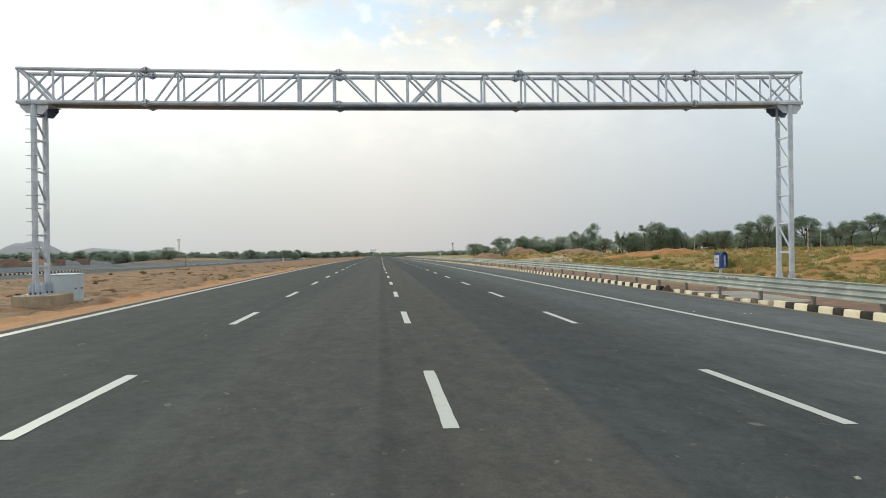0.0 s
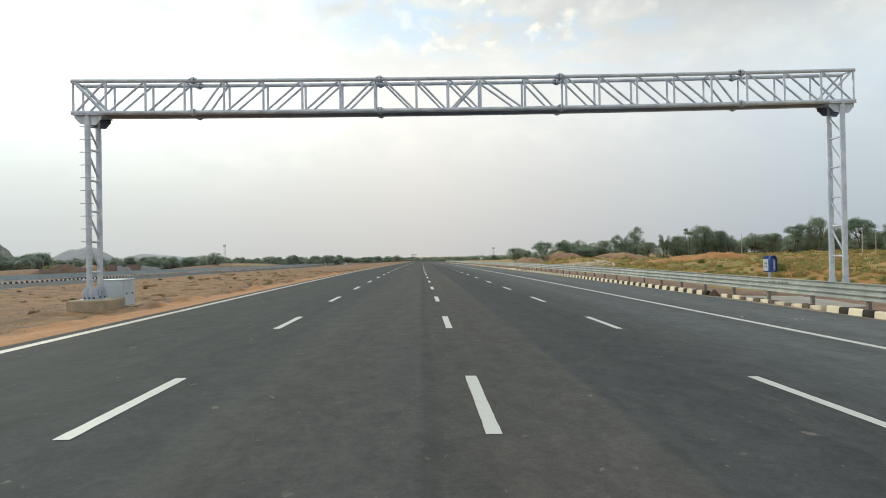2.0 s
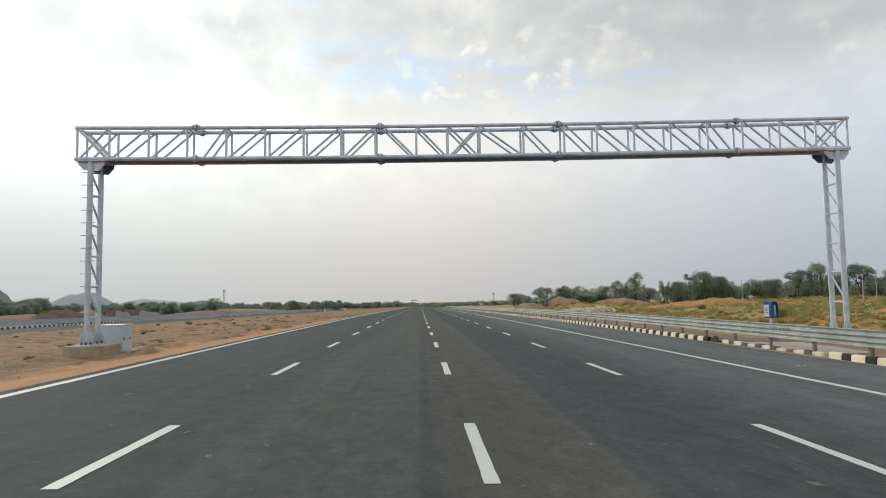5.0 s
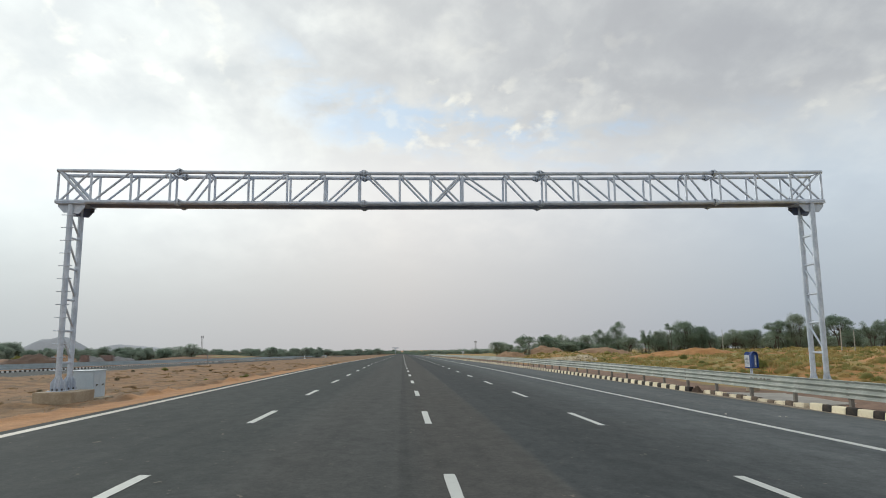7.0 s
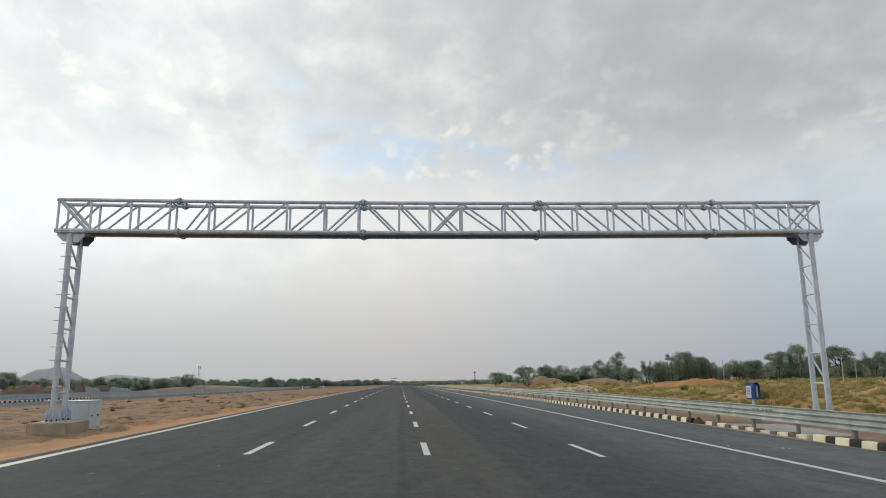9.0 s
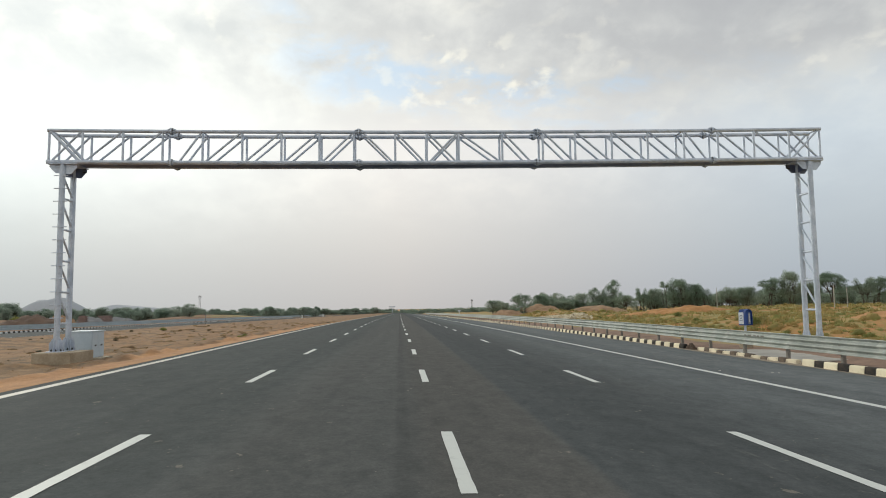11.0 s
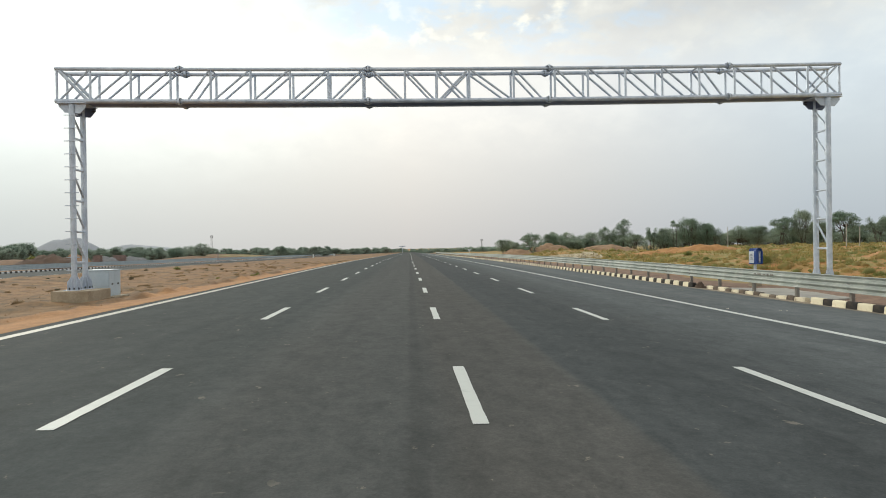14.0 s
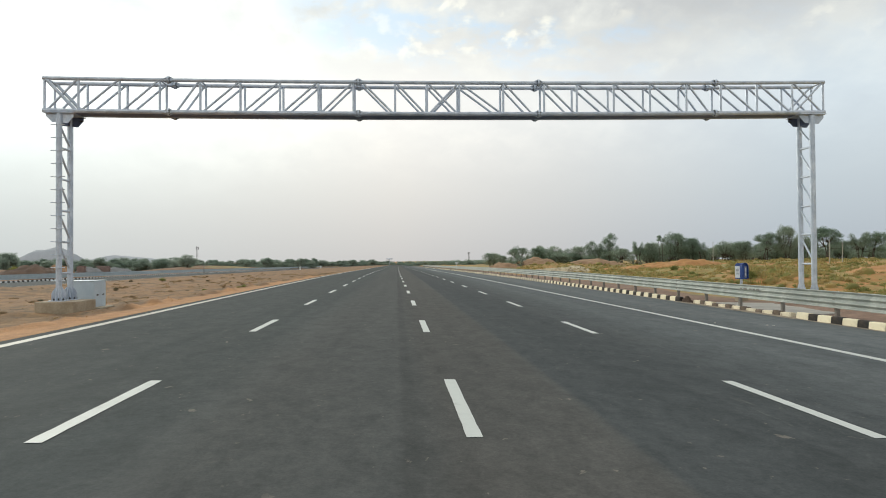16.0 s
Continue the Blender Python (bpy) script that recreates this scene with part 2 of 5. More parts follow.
def build_ground(n, bsdf):
    at = n.add("NewGeometry").outputs["Position"]
    split = n.add("SeparateXYZ")
    n.link(at, split.inputs[0])
    x, y = split.outputs[0], split.outputs[1]
    wob = n.noise(at, 0.35, 4, 0.6)
    clod = n.noise(at, 1.3, 6, 0.65)
    grit = n.noise(at, 9.0, 5, 0.7)
    far = n.noise(at, 0.045, 5, 0.6)
    soil = n.ramp(clod, [(0.28, (0.14, 0.080, 0.036)), (0.5, (0.275, 0.152, 0.066)), (0.72, (0.38, 0.218, 0.097))])
    sand = n.ramp(clod, [(0.3, (0.36, 0.178, 0.074)), (0.7, (0.57, 0.305, 0.130))])
    orange = n.ramp(clod, [(0.3, (0.42, 0.190, 0.065)), (0.7, (0.56, 0.275, 0.10))])
    grass = n.ramp(clod, [(0.3, (0.21, 0.205, 0.068)), (0.5, (0.31, 0.27, 0.095)), (0.72, (0.42, 0.30, 0.12))])
    # broad brown stains of old topsoil
    stain = n.noise(n.stretch(at, (0.8, 0.5, 1.0)), 0.55, 5, 0.62, 0.5)
    soil = n.mix(n.step(stain, 0.50, 0.66, 0.0, 0.55), soil, (0.16, 0.105, 0.048))
    # strip of fresh sand along the pavement
    edge = n.math("ADD", x, n.math("MULTIPLY", wob, 2.2))
    colour = n.mix(n.step(edge, -9.0, -8.1), soil, sand)
    # old grey-brown topsoil on the near stretch of the median
    colour = n.mix(n.math("MULTIPLY", n.step(n.math("ADD", y, n.math("MULTIPLY", wob, 14.0)), 22.0, 36.0, 0.9, 0.0), n.step(edge, -9.6, -8.4, 1.0, 0.0)), colour, n.mix(1.0, colour, (0.86, 0.89, 0.86), "MULTIPLY"))
    tuft = n.noise(at, 0.8, 5, 0.7)
    colour = n.mix(n.math("MULTIPLY", n.step(tuft, 0.52, 0.62), n.step(edge, -9.3, -8.5, 0.75, 0.0)), colour, (0.105, 0.072, 0.038))
    # slope shading of the dip beside the sand strip, put into the soil colour
    trough = n.math("MULTIPLY", n.step(edge, -11.6, -10.4), n.step(edge, -9.4, -8.6, 1.0, 0.0))
    colour = n.mix(n.math("MULTIPLY", n.math("MULTIPLY", trough, n.step(stain, 0.40, 0.58)), 0.6), colour, (0.13, 0.078, 0.032))
    # crumbling lip of the sand strip, the scarp's dark shadow put into the colour
    lip = n.math("MULTIPLY", n.step(edge, -9.4, -8.9), n.step(edge, -8.7, -8.3, 1.0, 0.0))
    colour = n.mix(n.math("MULTIPLY", n.math("MULTIPLY", lip, n.step(clod, 0.42, 0.58)), 0.7), colour, (0.14, 0.075, 0.035))
    # field: orange soil under patchy dry grass
    field = n.mix(n.step(n.math("ADD", n.math("MULTIPLY", wob, 0.6), n.math("MULTIPLY", far, 0.6)), 0.46, 0.64), orange, grass)
    bald = n.noise(at, 0.9, 4, 0.6)
    field = n.mix(n.step(bald, 0.52, 0.66, 0.0, 0.6), field, orange)
    colour = n.mix(n.step(n.math("ADD", x, n.math("MULTIPLY", wob, 3.0)), 13.5, 17.0), colour, field)
    brown = n.mix(n.step(far, 0.55, 0.70), n.mix(0.55, soil, (0.15, 0.078, 0.045)), grass)
    strip = n.math("MULTIPLY", n.step(x, 11.3, 11.5), n.step(edge, 15.4, 16.6, 1.0, 0.0))
    colour = n.mix(strip, colour, n.ramp(clod, [(0.3, (0.17, 0.105, 0.072)), (0.7, (0.32, 0.21, 0.15))]))
    colour = n.mix(n.step(x, -52.0, -46.0, 1.0, 0.0), colour, brown)
    colour = n.mix(1.0, colour, n.ramp(grit, [(0.25, (0.74, 0.74, 0.74)), (0.75, (1.22, 1.22, 1.22))]), "MULTIPLY")
    n.put(bsdf.inputs["Base Color"], colour)
    n.put(bsdf.inputs["Roughness"], 0.95)
    height = n.math("ADD", n.math("MULTIPLY", clod, 0.7), n.math("MULTIPLY", grit, 0.3))
    bump(n, bsdf, height, 0.5, 0.05)


def build_leaf(name, dark, light, through_it=0.5, patchy=None):
    def build(n, bsdf):
        island = n.add("NewGeometry").outputs["Random Per Island"]
        tree = n.add("ObjectInfo").outputs["Random"]
        colour = n.mix(island, dark, light)
        if patchy:
            at = n.add("NewGeometry").outputs["Position"]
            colour = n.mix(n.step(n.noise(at, 0.7, 3, 0.6), 0.38, 0.56), colour, n.mix(island, patchy[0], patchy[1]))
        colour = n.mix(1.0, colour, n.ramp(tree, [(0.0, (0.8, 0.85, 0.8)), (1.0, (1.2, 1.12, 1.1))]), "MULTIPLY")
        n.put(bsdf.inputs["Base Color"], colour)
        n.put(bsdf.inputs["Roughness"], 0.75)
        thin = n.add("BsdfTranslucent")
        n.link(colour, thin.inputs[0])
        both = n.add("MixShader")
        both.inputs[0].default_value = through_it
        n.link(bsdf.outputs[0], both.inputs[1])
        n.link(thin.outputs[0], both.inputs[2])
        out = [o for o in n.tree.nodes if o.bl_idname == "ShaderNodeOutputMaterial"][0]
        n.link(both.outputs[0], out.inputs[0])
    return material(name, build)


ASPHALT = material("asphalt", build_asphalt)
GROUND = material("sandy_ground", build_ground)
PAINT = worn("road_paint", (0.47, 0.495, 0.465), (0.655, 0.68, 0.645), 6.0, 0.6, 0, 0.3, 14, (0.22, 0.5))
EDGE_PAINT = worn("edge_line_paint", (0.43, 0.405, 0.345), (0.61, 0.585, 0.52), 3.0, 0.65, 0, 0.3, 14, (0.25, 0.55))
STEEL = worn("galvanised_steel", (0.47, 0.53, 0.62), (0.72, 0.77, 0.85), 2.2, 0.42, 0.35, 0.08, 9)
RAIL = worn("guardrail_steel", (0.34, 0.37, 0.345), (0.53, 0.555, 0.515), 1.6, 0.58, 0.15, 0.08, 9, vary=0.09)
POST = worn("post_steel", (0.20, 0.185, 0.165), (0.33, 0.305, 0.27), 3.0, 0.65, 0.3, 0.1)
BOLT = worn("bolt_steel", (0.05, 0.05, 0.05), (0.10, 0.095, 0.09), 8.0, 0.6, 0.4, 0.1)
FOOTING = worn("dusty_footing_concrete", (0.33, 0.265, 0.185), (0.50, 0.42, 0.31), 1.3, 0.95, 0, 0.4)
CONCRETE = worn("concrete", (0.34, 0.28, 0.20), (0.50, 0.44, 0.335), 1.8, 0.9, 0, 0.4)
KERB_WHITE = worn("kerb_cream_paint", (0.52, 0.43, 0.27), (0.90, 0.805, 0.585), 2.4, 0.75, 0, 0.3, 10, (0.28, 0.52), vary=0.08)
KERB_BLACK = worn("kerb_black_paint", (0.016, 0.016, 0.016), (0.085, 0.062, 0.045), 2.4, 0.9, 0, 0.3, 10, (0.40, 0.74), vary=0.15)
KERB_FADED = worn("faded_kerb_paint", (0.055, 0.042, 0.032), (0.20, 0.15, 0.11), 4.0, 0.92, 0, 0.5, 8, vary=0.2)
KERB_DIRTY = worn("dirty_kerb_paint", (0.34, 0.26, 0.18), (0.84, 0.75, 0.56), 4.0, 0.85, 0, 0.5, 8, (0.34, 0.55), vary=0.15)
CABINET = worn("cabinet_paint", (0.49, 0.58, 0.65), (0.59, 0.67, 0.735), 1.2, 0.45, 0, 0.05)
BLUE = worn("blue_paint", (0.015, 0.05, 0.22), (0.03, 0.09, 0.34), 4.0, 0.4, 0, 0.05)
WHITE = worn("white_panel", (0.62, 0.66, 0.72), (0.78, 0.80, 0.83), 4.0, 0.45, 0, 0.05)
GREYBLUE = worn("grey_panel", (0.20, 0.23, 0.29), (0.30, 0.33, 0.39), 4.0, 0.5, 0, 0.05)
BARK = worn("bark", (0.075, 0.062, 0.05), (0.16, 0.135, 0.11), 3.0, 0.95, 0, 0.8)
# both leaf colours hold distance haze: lighter and bluer than dusty leaves alone
LEAF = build_leaf("hazed_acacia_leaf", (0.215, 0.285, 0.22), (0.365, 0.435, 0.35), 0.7)
LEAF_FAR = build_leaf("hazed_woodland_leaf", (0.225, 0.295, 0.245), (0.37, 0.445, 0.385), 0.68)
SHRUB = build_leaf("shrub_leaf", (0.20, 0.225, 0.065), (0.33, 0.33, 0.11))
DRY = build_leaf("dry_grass", (0.28, 0.26, 0.085), (0.44, 0.37, 0.14))
# hill rock paled and blued: distance haze put into the base colour
ROCK = worn("hazed_rock", (0.38, 0.405, 0.44), (0.47, 0.49, 0.52), 0.012, 0.95, 0, 0.5)
CRAG = worn("crag_rock", (0.20, 0.205, 0.205), (0.31, 0.315, 0.31), 0.12, 0.95, 0, 0.8)
GRAVEL = worn("grey_stone", (0.20, 0.205, 0.21), (0.32, 0.32, 0.32), 0.8, 0.95, 0, 0.7)
MAST = worn("mast_paint", (0.26, 0.26, 0.28), (0.36, 0.36, 0.38), 0.5, 0.6, 0.2, 0.05)
CREAM = worn("cream_stone", (0.54, 0.46, 0.32), (0.76, 0.68, 0.52), 1.5, 0.95, 0, 0.5, vary=0.2)
RUBBLE = worn("cream_rubble", (0.42, 0.35, 0.24), (0.62, 0.54, 0.40), 1.5, 0.95, 0, 0.7)
# paler, bluer beam steel for the opposite barrier
RAIL_PALE = worn("pale_guardrail_steel", (0.38, 0.44, 0.47), (0.46, 0.52, 0.55), 1.6, 0.8, 0.0, 0.05, 9, vary=0.05)
ORANGE = worn("orange_soil", (0.38, 0.19, 0.072), (0.58, 0.31, 0.125), 0.9, 0.95, 0, 0.7)
# steel darkened and blued to hold the shade under truss and inside saddles
SHADED_STEEL = worn("shaded_tray_steel", (0.12, 0.15, 0.24), (0.19, 0.23, 0.35), 2.0, 0.6, 0.2, 0.08)
FAR_KERB = worn("kerb_white_paint", (0.72, 0.73, 0.72), (0.86, 0.87, 0.86), 2.4, 0.75, 0, 0.3)
DRY_BUSH = build_leaf("dry_bush_leaf", (0.085, 0.070, 0.035), (0.19, 0.155, 0.085))
WEED = build_leaf("dry_weed", (0.26, 0.185, 0.095), (0.36, 0.265, 0.14))
SCRUB = build_leaf("scrub_leaf", (0.29, 0.30, 0.105), (0.46, 0.45, 0.17), patchy=((0.47, 0.34, 0.125), (0.62, 0.45, 0.185)))
DUST = worn("gutter_dust", (0.24, 0.195, 0.145), (0.40, 0.345, 0.27), 2.5, 0.95, 0, 0.4)
MUD = worn("dried_mud", (0.075, 0.050, 0.036), (0.15, 0.105, 0.075), 5.0, 0.95, 0, 0.6)
TAN = worn("tan_soil", (0.29, 0.185, 0.11), (0.45, 0.295, 0.18), 0.9, 0.95, 0, 0.5)
BANK = worn("red_brown_soil", (0.115, 0.080, 0.060), (0.20, 0.137, 0.10), 0.5, 0.95, 0, 0.7)
BRICK = worn("red_brown_brick", (0.20, 0.14, 0.125), (0.30, 0.215, 0.19), 1.5, 0.9, 0, 0.4, vary=0.15)
APRON = worn("pale_concrete", (0.38, 0.36, 0.32), (0.54, 0.515, 0.465), 1.2, 0.9, 0, 0.4)

# ---- building helpers ----
FALL = 0.0204          # fall of the carriageway across, to the right
LANE = 3.846           # spacing of the lane lines


def sink(y):
    """How far the land has dropped at y: it bends gently down, then falls evenly."""
    u = min(max(y - 6.0, 0.0), 104.0)
    return -0.0012 * u - 2.7e-5 * u * u - 0.0066 * (min(max(y, 110), 1500) - 110)


def road_z(x, y):
    return -FALL * x + sink(y)


def part(name, bm, mat, parent=None, label="", smooth=False):
    me = bpy.data.meshes.new(name)
    bm.to_mesh(me)
    bm.free()
    me.materials.append(mat)
    if smooth:
        for p in me.polygons:
            p.use_smooth = True
    ob = new(name, me)
    if parent is not None:
        ob.parent = parent
    if label:
        tagged(ob, label)
    return ob


def share(name, like, parent, m):
    """Another object on the same mesh."""
    ob = new(name, like.data)
    ob.parent = parent
    ob.matrix_local = m
    return ob


def box(bm, lo, hi, bevel=0.0):
    lo, hi = Vector(lo), Vector(hi)
    made = bmesh.ops.create_cube(bm, size=1.0, matrix=Matrix.Translation((lo + hi) / 2) @ Matrix.Diagonal((*(hi - lo), 1)))
    if bevel:
        edges = list({e for v in made["verts"] for e in v.link_edges})
        bmesh.ops.bevel(bm, geom=edges, offset=bevel, segments=2, profile=0.6, affect="EDGES")


def tube(bm, a, b, r, r2=None, sides=10, caps=True):
    a, b = Vector(a), Vector(b)
    d = b - a
    m = Matrix.Translation((a + b) / 2) @ d.to_track_quat("Z", "Y").to_matrix().to_4x4()
    bmesh.ops.create_cone(bm, cap_ends=caps, segments=sides, radius1=r, radius2=r if r2 is None else r2, depth=d.length, matrix=m)


def prism(bm, outline, shift):
    """A flat outline of points, pushed along shift."""
    a = [bm.verts.new(p) for p in outline]
    b = [bm.verts.new(Vector(p) + Vector(shift)) for p in outline]
    bm.faces.new(a)
    bm.faces.new(b[::-1])
    for i in range(len(a)):
        j = (i + 1) % len(a)
        bm.faces.new((a[j], a[i], b[i], b[j]))


def strip(x0, x1, ys, lift, z=road_z, across=1):
    """A sheet that follows the road between two lines."""
    bm = bmesh.new()
    last = None
    for y in ys:
        row = []
        for k in range(across + 1):
            x = x0 + (x1 - x0) * k / across
            row.append(bm.verts.new((x, y, z(x, y) + lift)))
        if last:
            for k in range(across):
                bm.faces.new((last[k], last[k + 1], row[k + 1], row[k]))
        last = row
    return bm


def steps(a, b, first, grow):
    out, y, d = [], a, first
    while y < b:
        out.append(y)
        y += d
        d *= grow
    return out + [b]


# ---- ground and roads ----
ROAD_L, ROAD_R = -8.05, 11.42
FAR_L, FAR_R = -46.6, -28.3
FAR_FALL = 0.027


def far_road_z(x, y):
    return -0.06 + FAR_FALL * (x - FAR_R) + sink(y)


def bump_at(x, y, cx, cy, sx, sy, h):
    return h * math.exp(-((x - cx) / sx) ** 2 - ((y - cy) / sy) ** 2)


MOUNDS = [  # spoil heaps and banks: place, half widths, height
    (62, 112, 20, 8, 1.0), (30, 108, 9, 6, 0.9), (24, 118, 7, 6, 1.2), (78, 96, 22, 10, 0.8), (36, 62, 9, 6, 0.5),
    (55, 48, 10, 6, 0.7), (70, 70, 16, 10, 0.8), (45, 78, 12, 8, 0.5), (24, 36, 7, 6, 0.35), (38, 40, 6, 5, 0.45),
    (-64, 112, 9, 9, 1.3), (-80, 104, 13, 12, 1.0), (-62, 190, 10, 9, 1.5), (-72, 260, 20, 12, 2.0), (-90, 70, 14, 14, 0.9), (-14.1, 18.5, 1.2, 0.8, 0.14)]


def lerp(x, points):
    for (a, za), (b, zb) in zip(points, points[1:]):
        if x <= b:
            return za + (zb - za) * max(0.0, (x - a) / (b - a))
    return points[-1][1]


SECTION = [(-400, -0.6), (-120, -0.5), (-60, -0.6), (-48.5, -0.50), (-46.9, -0.50), (-46.5, -0.68), (-28.4, -0.20), (-28.2, -0.07), (-26.5, -0.04), (-22, -0.28), (-17, -0.30), (-13, -0.20),
           (-10.5, -0.12), (-9.2, 0.10), (-8.1, 0.165), (-7.9, 0.06), (11.3, -0.40), (11.55, -0.24), (13.2, -0.26), (16, -0.12), (24, 0.05), (45, 0.35), (90, 0.80), (180, 0.7), (500, 0.6)]


def ground_z(x, y):
    z = lerp(x, SECTION) + sink(y)
    outside = x < -8.3 or x > 12.2
    if outside and not (-47.5 < x < -28):
        away = min(abs(x + 8.3), 3) / 3 if x < 0 else min(x - 12.2, 6) / 6
        z += away * (0.13 * noise.noise((x * 0.45, y * 0.45, 3.0)) + 0.08 * noise.noise((x * 1.4, y * 1.4, 8.0)) + (0.02 * noise.noise((x * 3.1, y * 3.1, 2.0)) if -20 < x < 0 else 0))
        if -12 < x < -8.3 and -5 < y < 70:
            mid = -9.75 + 0.8 * noise.noise((0.0, y * 0.22, 6.0))
            z += 0.17 * math.exp(-((x - mid) / 0.30) ** 2) * (0.4 + abs(noise.noise((2.0, y * 0.6, 1.0))) * 2)
        if x > 15 and y < 125:
            z += min(1.0, (x - 15) / 5) * (0.34 * noise.noise((x * 0.22, y * 0.22, 7.0)) + 0.16 * noise.noise((x * 0.6, y * 0.6, 4.0)))
        if x > 14 or x < -50:
            z += away * 0.30 * noise.noise((x * 0.09, y * 0.09, 1.0))
        for m in MOUNDS:
            if abs(x - m[0]) < 3 * m[2] and abs(y - m[1]) < 3 * m[3]:
                z += bump_at(x, y, *m) * (1 + 0.25 * noise.noise((x * 0.3, y * 0.3, 5.0)))
    return z


def build_ground_sheet():
    xs = sorted(set([round(v, 3) for v in
                     [-x for x in steps(50, 3500, 2.5, 1.13)] + list(np.arange(-50, -20, 0.9)) + list(np.arange(-20, -12, 0.4)) + list(np.arange(-12, -8.2, 0.22)) + [-47.0, -46.5, -28.4, -28.2, -8.1, -7.9, 11.3, 11.55]
                     + [-6, 0, 6] + list(np.arange(12.2, 40, 0.7)) + list(np.arange(40, 92, 1.2)) + steps(92, 3500, 1.6, 1.12)]))
    ys = [-y for y in steps(12, 3000, 4, 1.5)][::-1] + list(np.arange(-11, -2, 0.9)) + list(np.arange(-2, 46, 0.42)) + list(np.arange(46, 60, 0.9)) + steps(60, 3800, 1.0, 1.035)
    bm = bmesh.new()
    last = None
    for y in ys:
        row = [bm.verts.new((x, y, ground_z(x, y))) for x in xs]
        if last:
            for k in range(len(xs) - 1):
                bm.faces.new((last[k], last[k + 1], row[k + 1], row[k]))
        last = row
    return tagged(part("ground", bm, GROUND, smooth=True), "sandy ground with bare soil and dry grass", "ground", kind="structure")


ground = build_ground_sheet()
road_ys = [-60, -30, -12] + list(np.arange(-8, 60, 2.0)) + steps(60, 1500, 3, 1.06)


def widen(y):
    """The lines bear a little to the left further on."""
    return -0.0045 * max(0.0, min(y, 70.0))


bm = strip(ROAD_L, ROAD_R, road_ys, 0.0, across=6)
for v in bm.verts:
    if v.co.x < ROAD_L + 0.01:
        v.co.x += widen(v.co.y)
        v.co.z = road_z(v.co.x, v.co.y)
road = tagged(part("road", bm, ASPHALT), "new dark asphalt carriageway with four lanes", "road", kind="structure")
far_road = tagged(part("road_opposite", strip(FAR_L, FAR_R, road_ys, 0.0, far_road_z, 3), ASPHALT), "grey asphalt carriageway beyond the median", "road", kind="structure")

for x, half, paint in ((-7.655, 0.105, EDGE_PAINT), (7.66, 0.10, PAINT)):
    bm = strip(x - half, x + half, road_ys, 0.006)
    for v in bm.verts:
        v.co.x += widen(v.co.y)
        v.co.z = road_z(v.co.x, v.co.y) + 0.006
    part("edge_line", bm, paint, road, "continuous white edge line")
part("edge_line", strip(FAR_R - 0.75, FAR_R - 0.57, road_ys, 0.006, far_road_z), EDGE_PAINT, far_road, "continuous white edge line")


def dash_mesh():
    """One lane dash, 3 m long, with slightly uneven edges."""
    bm = bmesh.new()
    rng = random.Random(5)
    last = None
    for k in range(13):
        y = 3.0 * k / 12
        w = 0.075 + rng.uniform(-0.004, 0.004)
        row = [bm.verts.new((-w, y + rng.uniform(-0.012, 0.012), 0)), bm.verts.new((w, y + rng.uniform(-0.012, 0.012), 0))]
        if last:
            bm.faces.new((last[0], last[1], row[1], row[0]))
        last = row
    return bm


first = None
for k in range(-2, 46):
    for lane in (-1, 0, 1):
        x = lane * LANE + widen(9.04 * k)
        y = 9.04 * k - (0.12 if lane < 0 else 0.10 if lane > 0 else 0)
        slope = math.atan((sink(y + 3) - sink(y)) / 3)
        m = pose(x, y, road_z(x, y) + 0.006, math.degrees(slope), math.degrees(math.atan(FALL)), 0)
        if first is None:
            first = part("lane_dash", dash_mesh(), PAINT, road)
            first.matrix_local = m
        else:
            share("lane_dash", first, road, m)

# ---- gantry over the carriageway ----
GY, GB = 19.6, 20.36                      # front and back trusses
CF, CB = 19.56, 20.42                     # front and back columns
POSTS_X = [-13.65, -12.44, -10.96, -9.50, -8.02, -6.54, -5.07, -3.63, -2.31, -0.73, 0.49, 1.73, 3.44, 5.04, 6.33, 7.80, 9.25, 10.72, 12.12, 13.60, 15.06, 16.34]
JOINTS = [-9.18, -2.13, 4.82, 11.89]      # bolted flanges


def chord_z(x):
    """Height of the top chord: it sags a little between the towers and rises to the right."""
    u = (x + 13.65) / 30.0
    return 8.44 + 0.17 * u - 0.40 * u * (1 - u)


DEEP = 1.20                                # chord to chord


def build_flange(parent, x, y, z, made):
    """Two bolted discs with stiffener ribs; ribs and bolts share their meshes."""
    bm = bmesh.new()
    tube(bm, (x - 0.035, y, z), (x + 0.035, y, z), 0.145, sides=14)
    disc = part("flange", bm, STEEL, parent, "bolted flange joint with stiffener ribs")
    if not made:
        bm = bmesh.new()
        prism(bm, [(0.03, -0.008, 0.06), (0.03, -0.008, 0.138), (0.20, -0.008, 0.06)], (0, 0.016, 0))
        made["rib"] = part("rib", bm, STEEL)
        bm = bmesh.new()
        tube(bm, (-0.06, 0, 0.11), (0.06, 0, 0.11), 0.018, sides=6)
        made["bolt"] = part("bolt", bm, BOLT)
    for k in range(6):
        for s in (0, 180):
            share("rib", made["rib"], disc, pose(x, y, z, 0, 0, s) @ pose(0, 0, 0, 60 * k))
    for k in range(8):
        share("bolt", made["bolt"], disc, pose(x, y, z, 45 * k + 22.5))


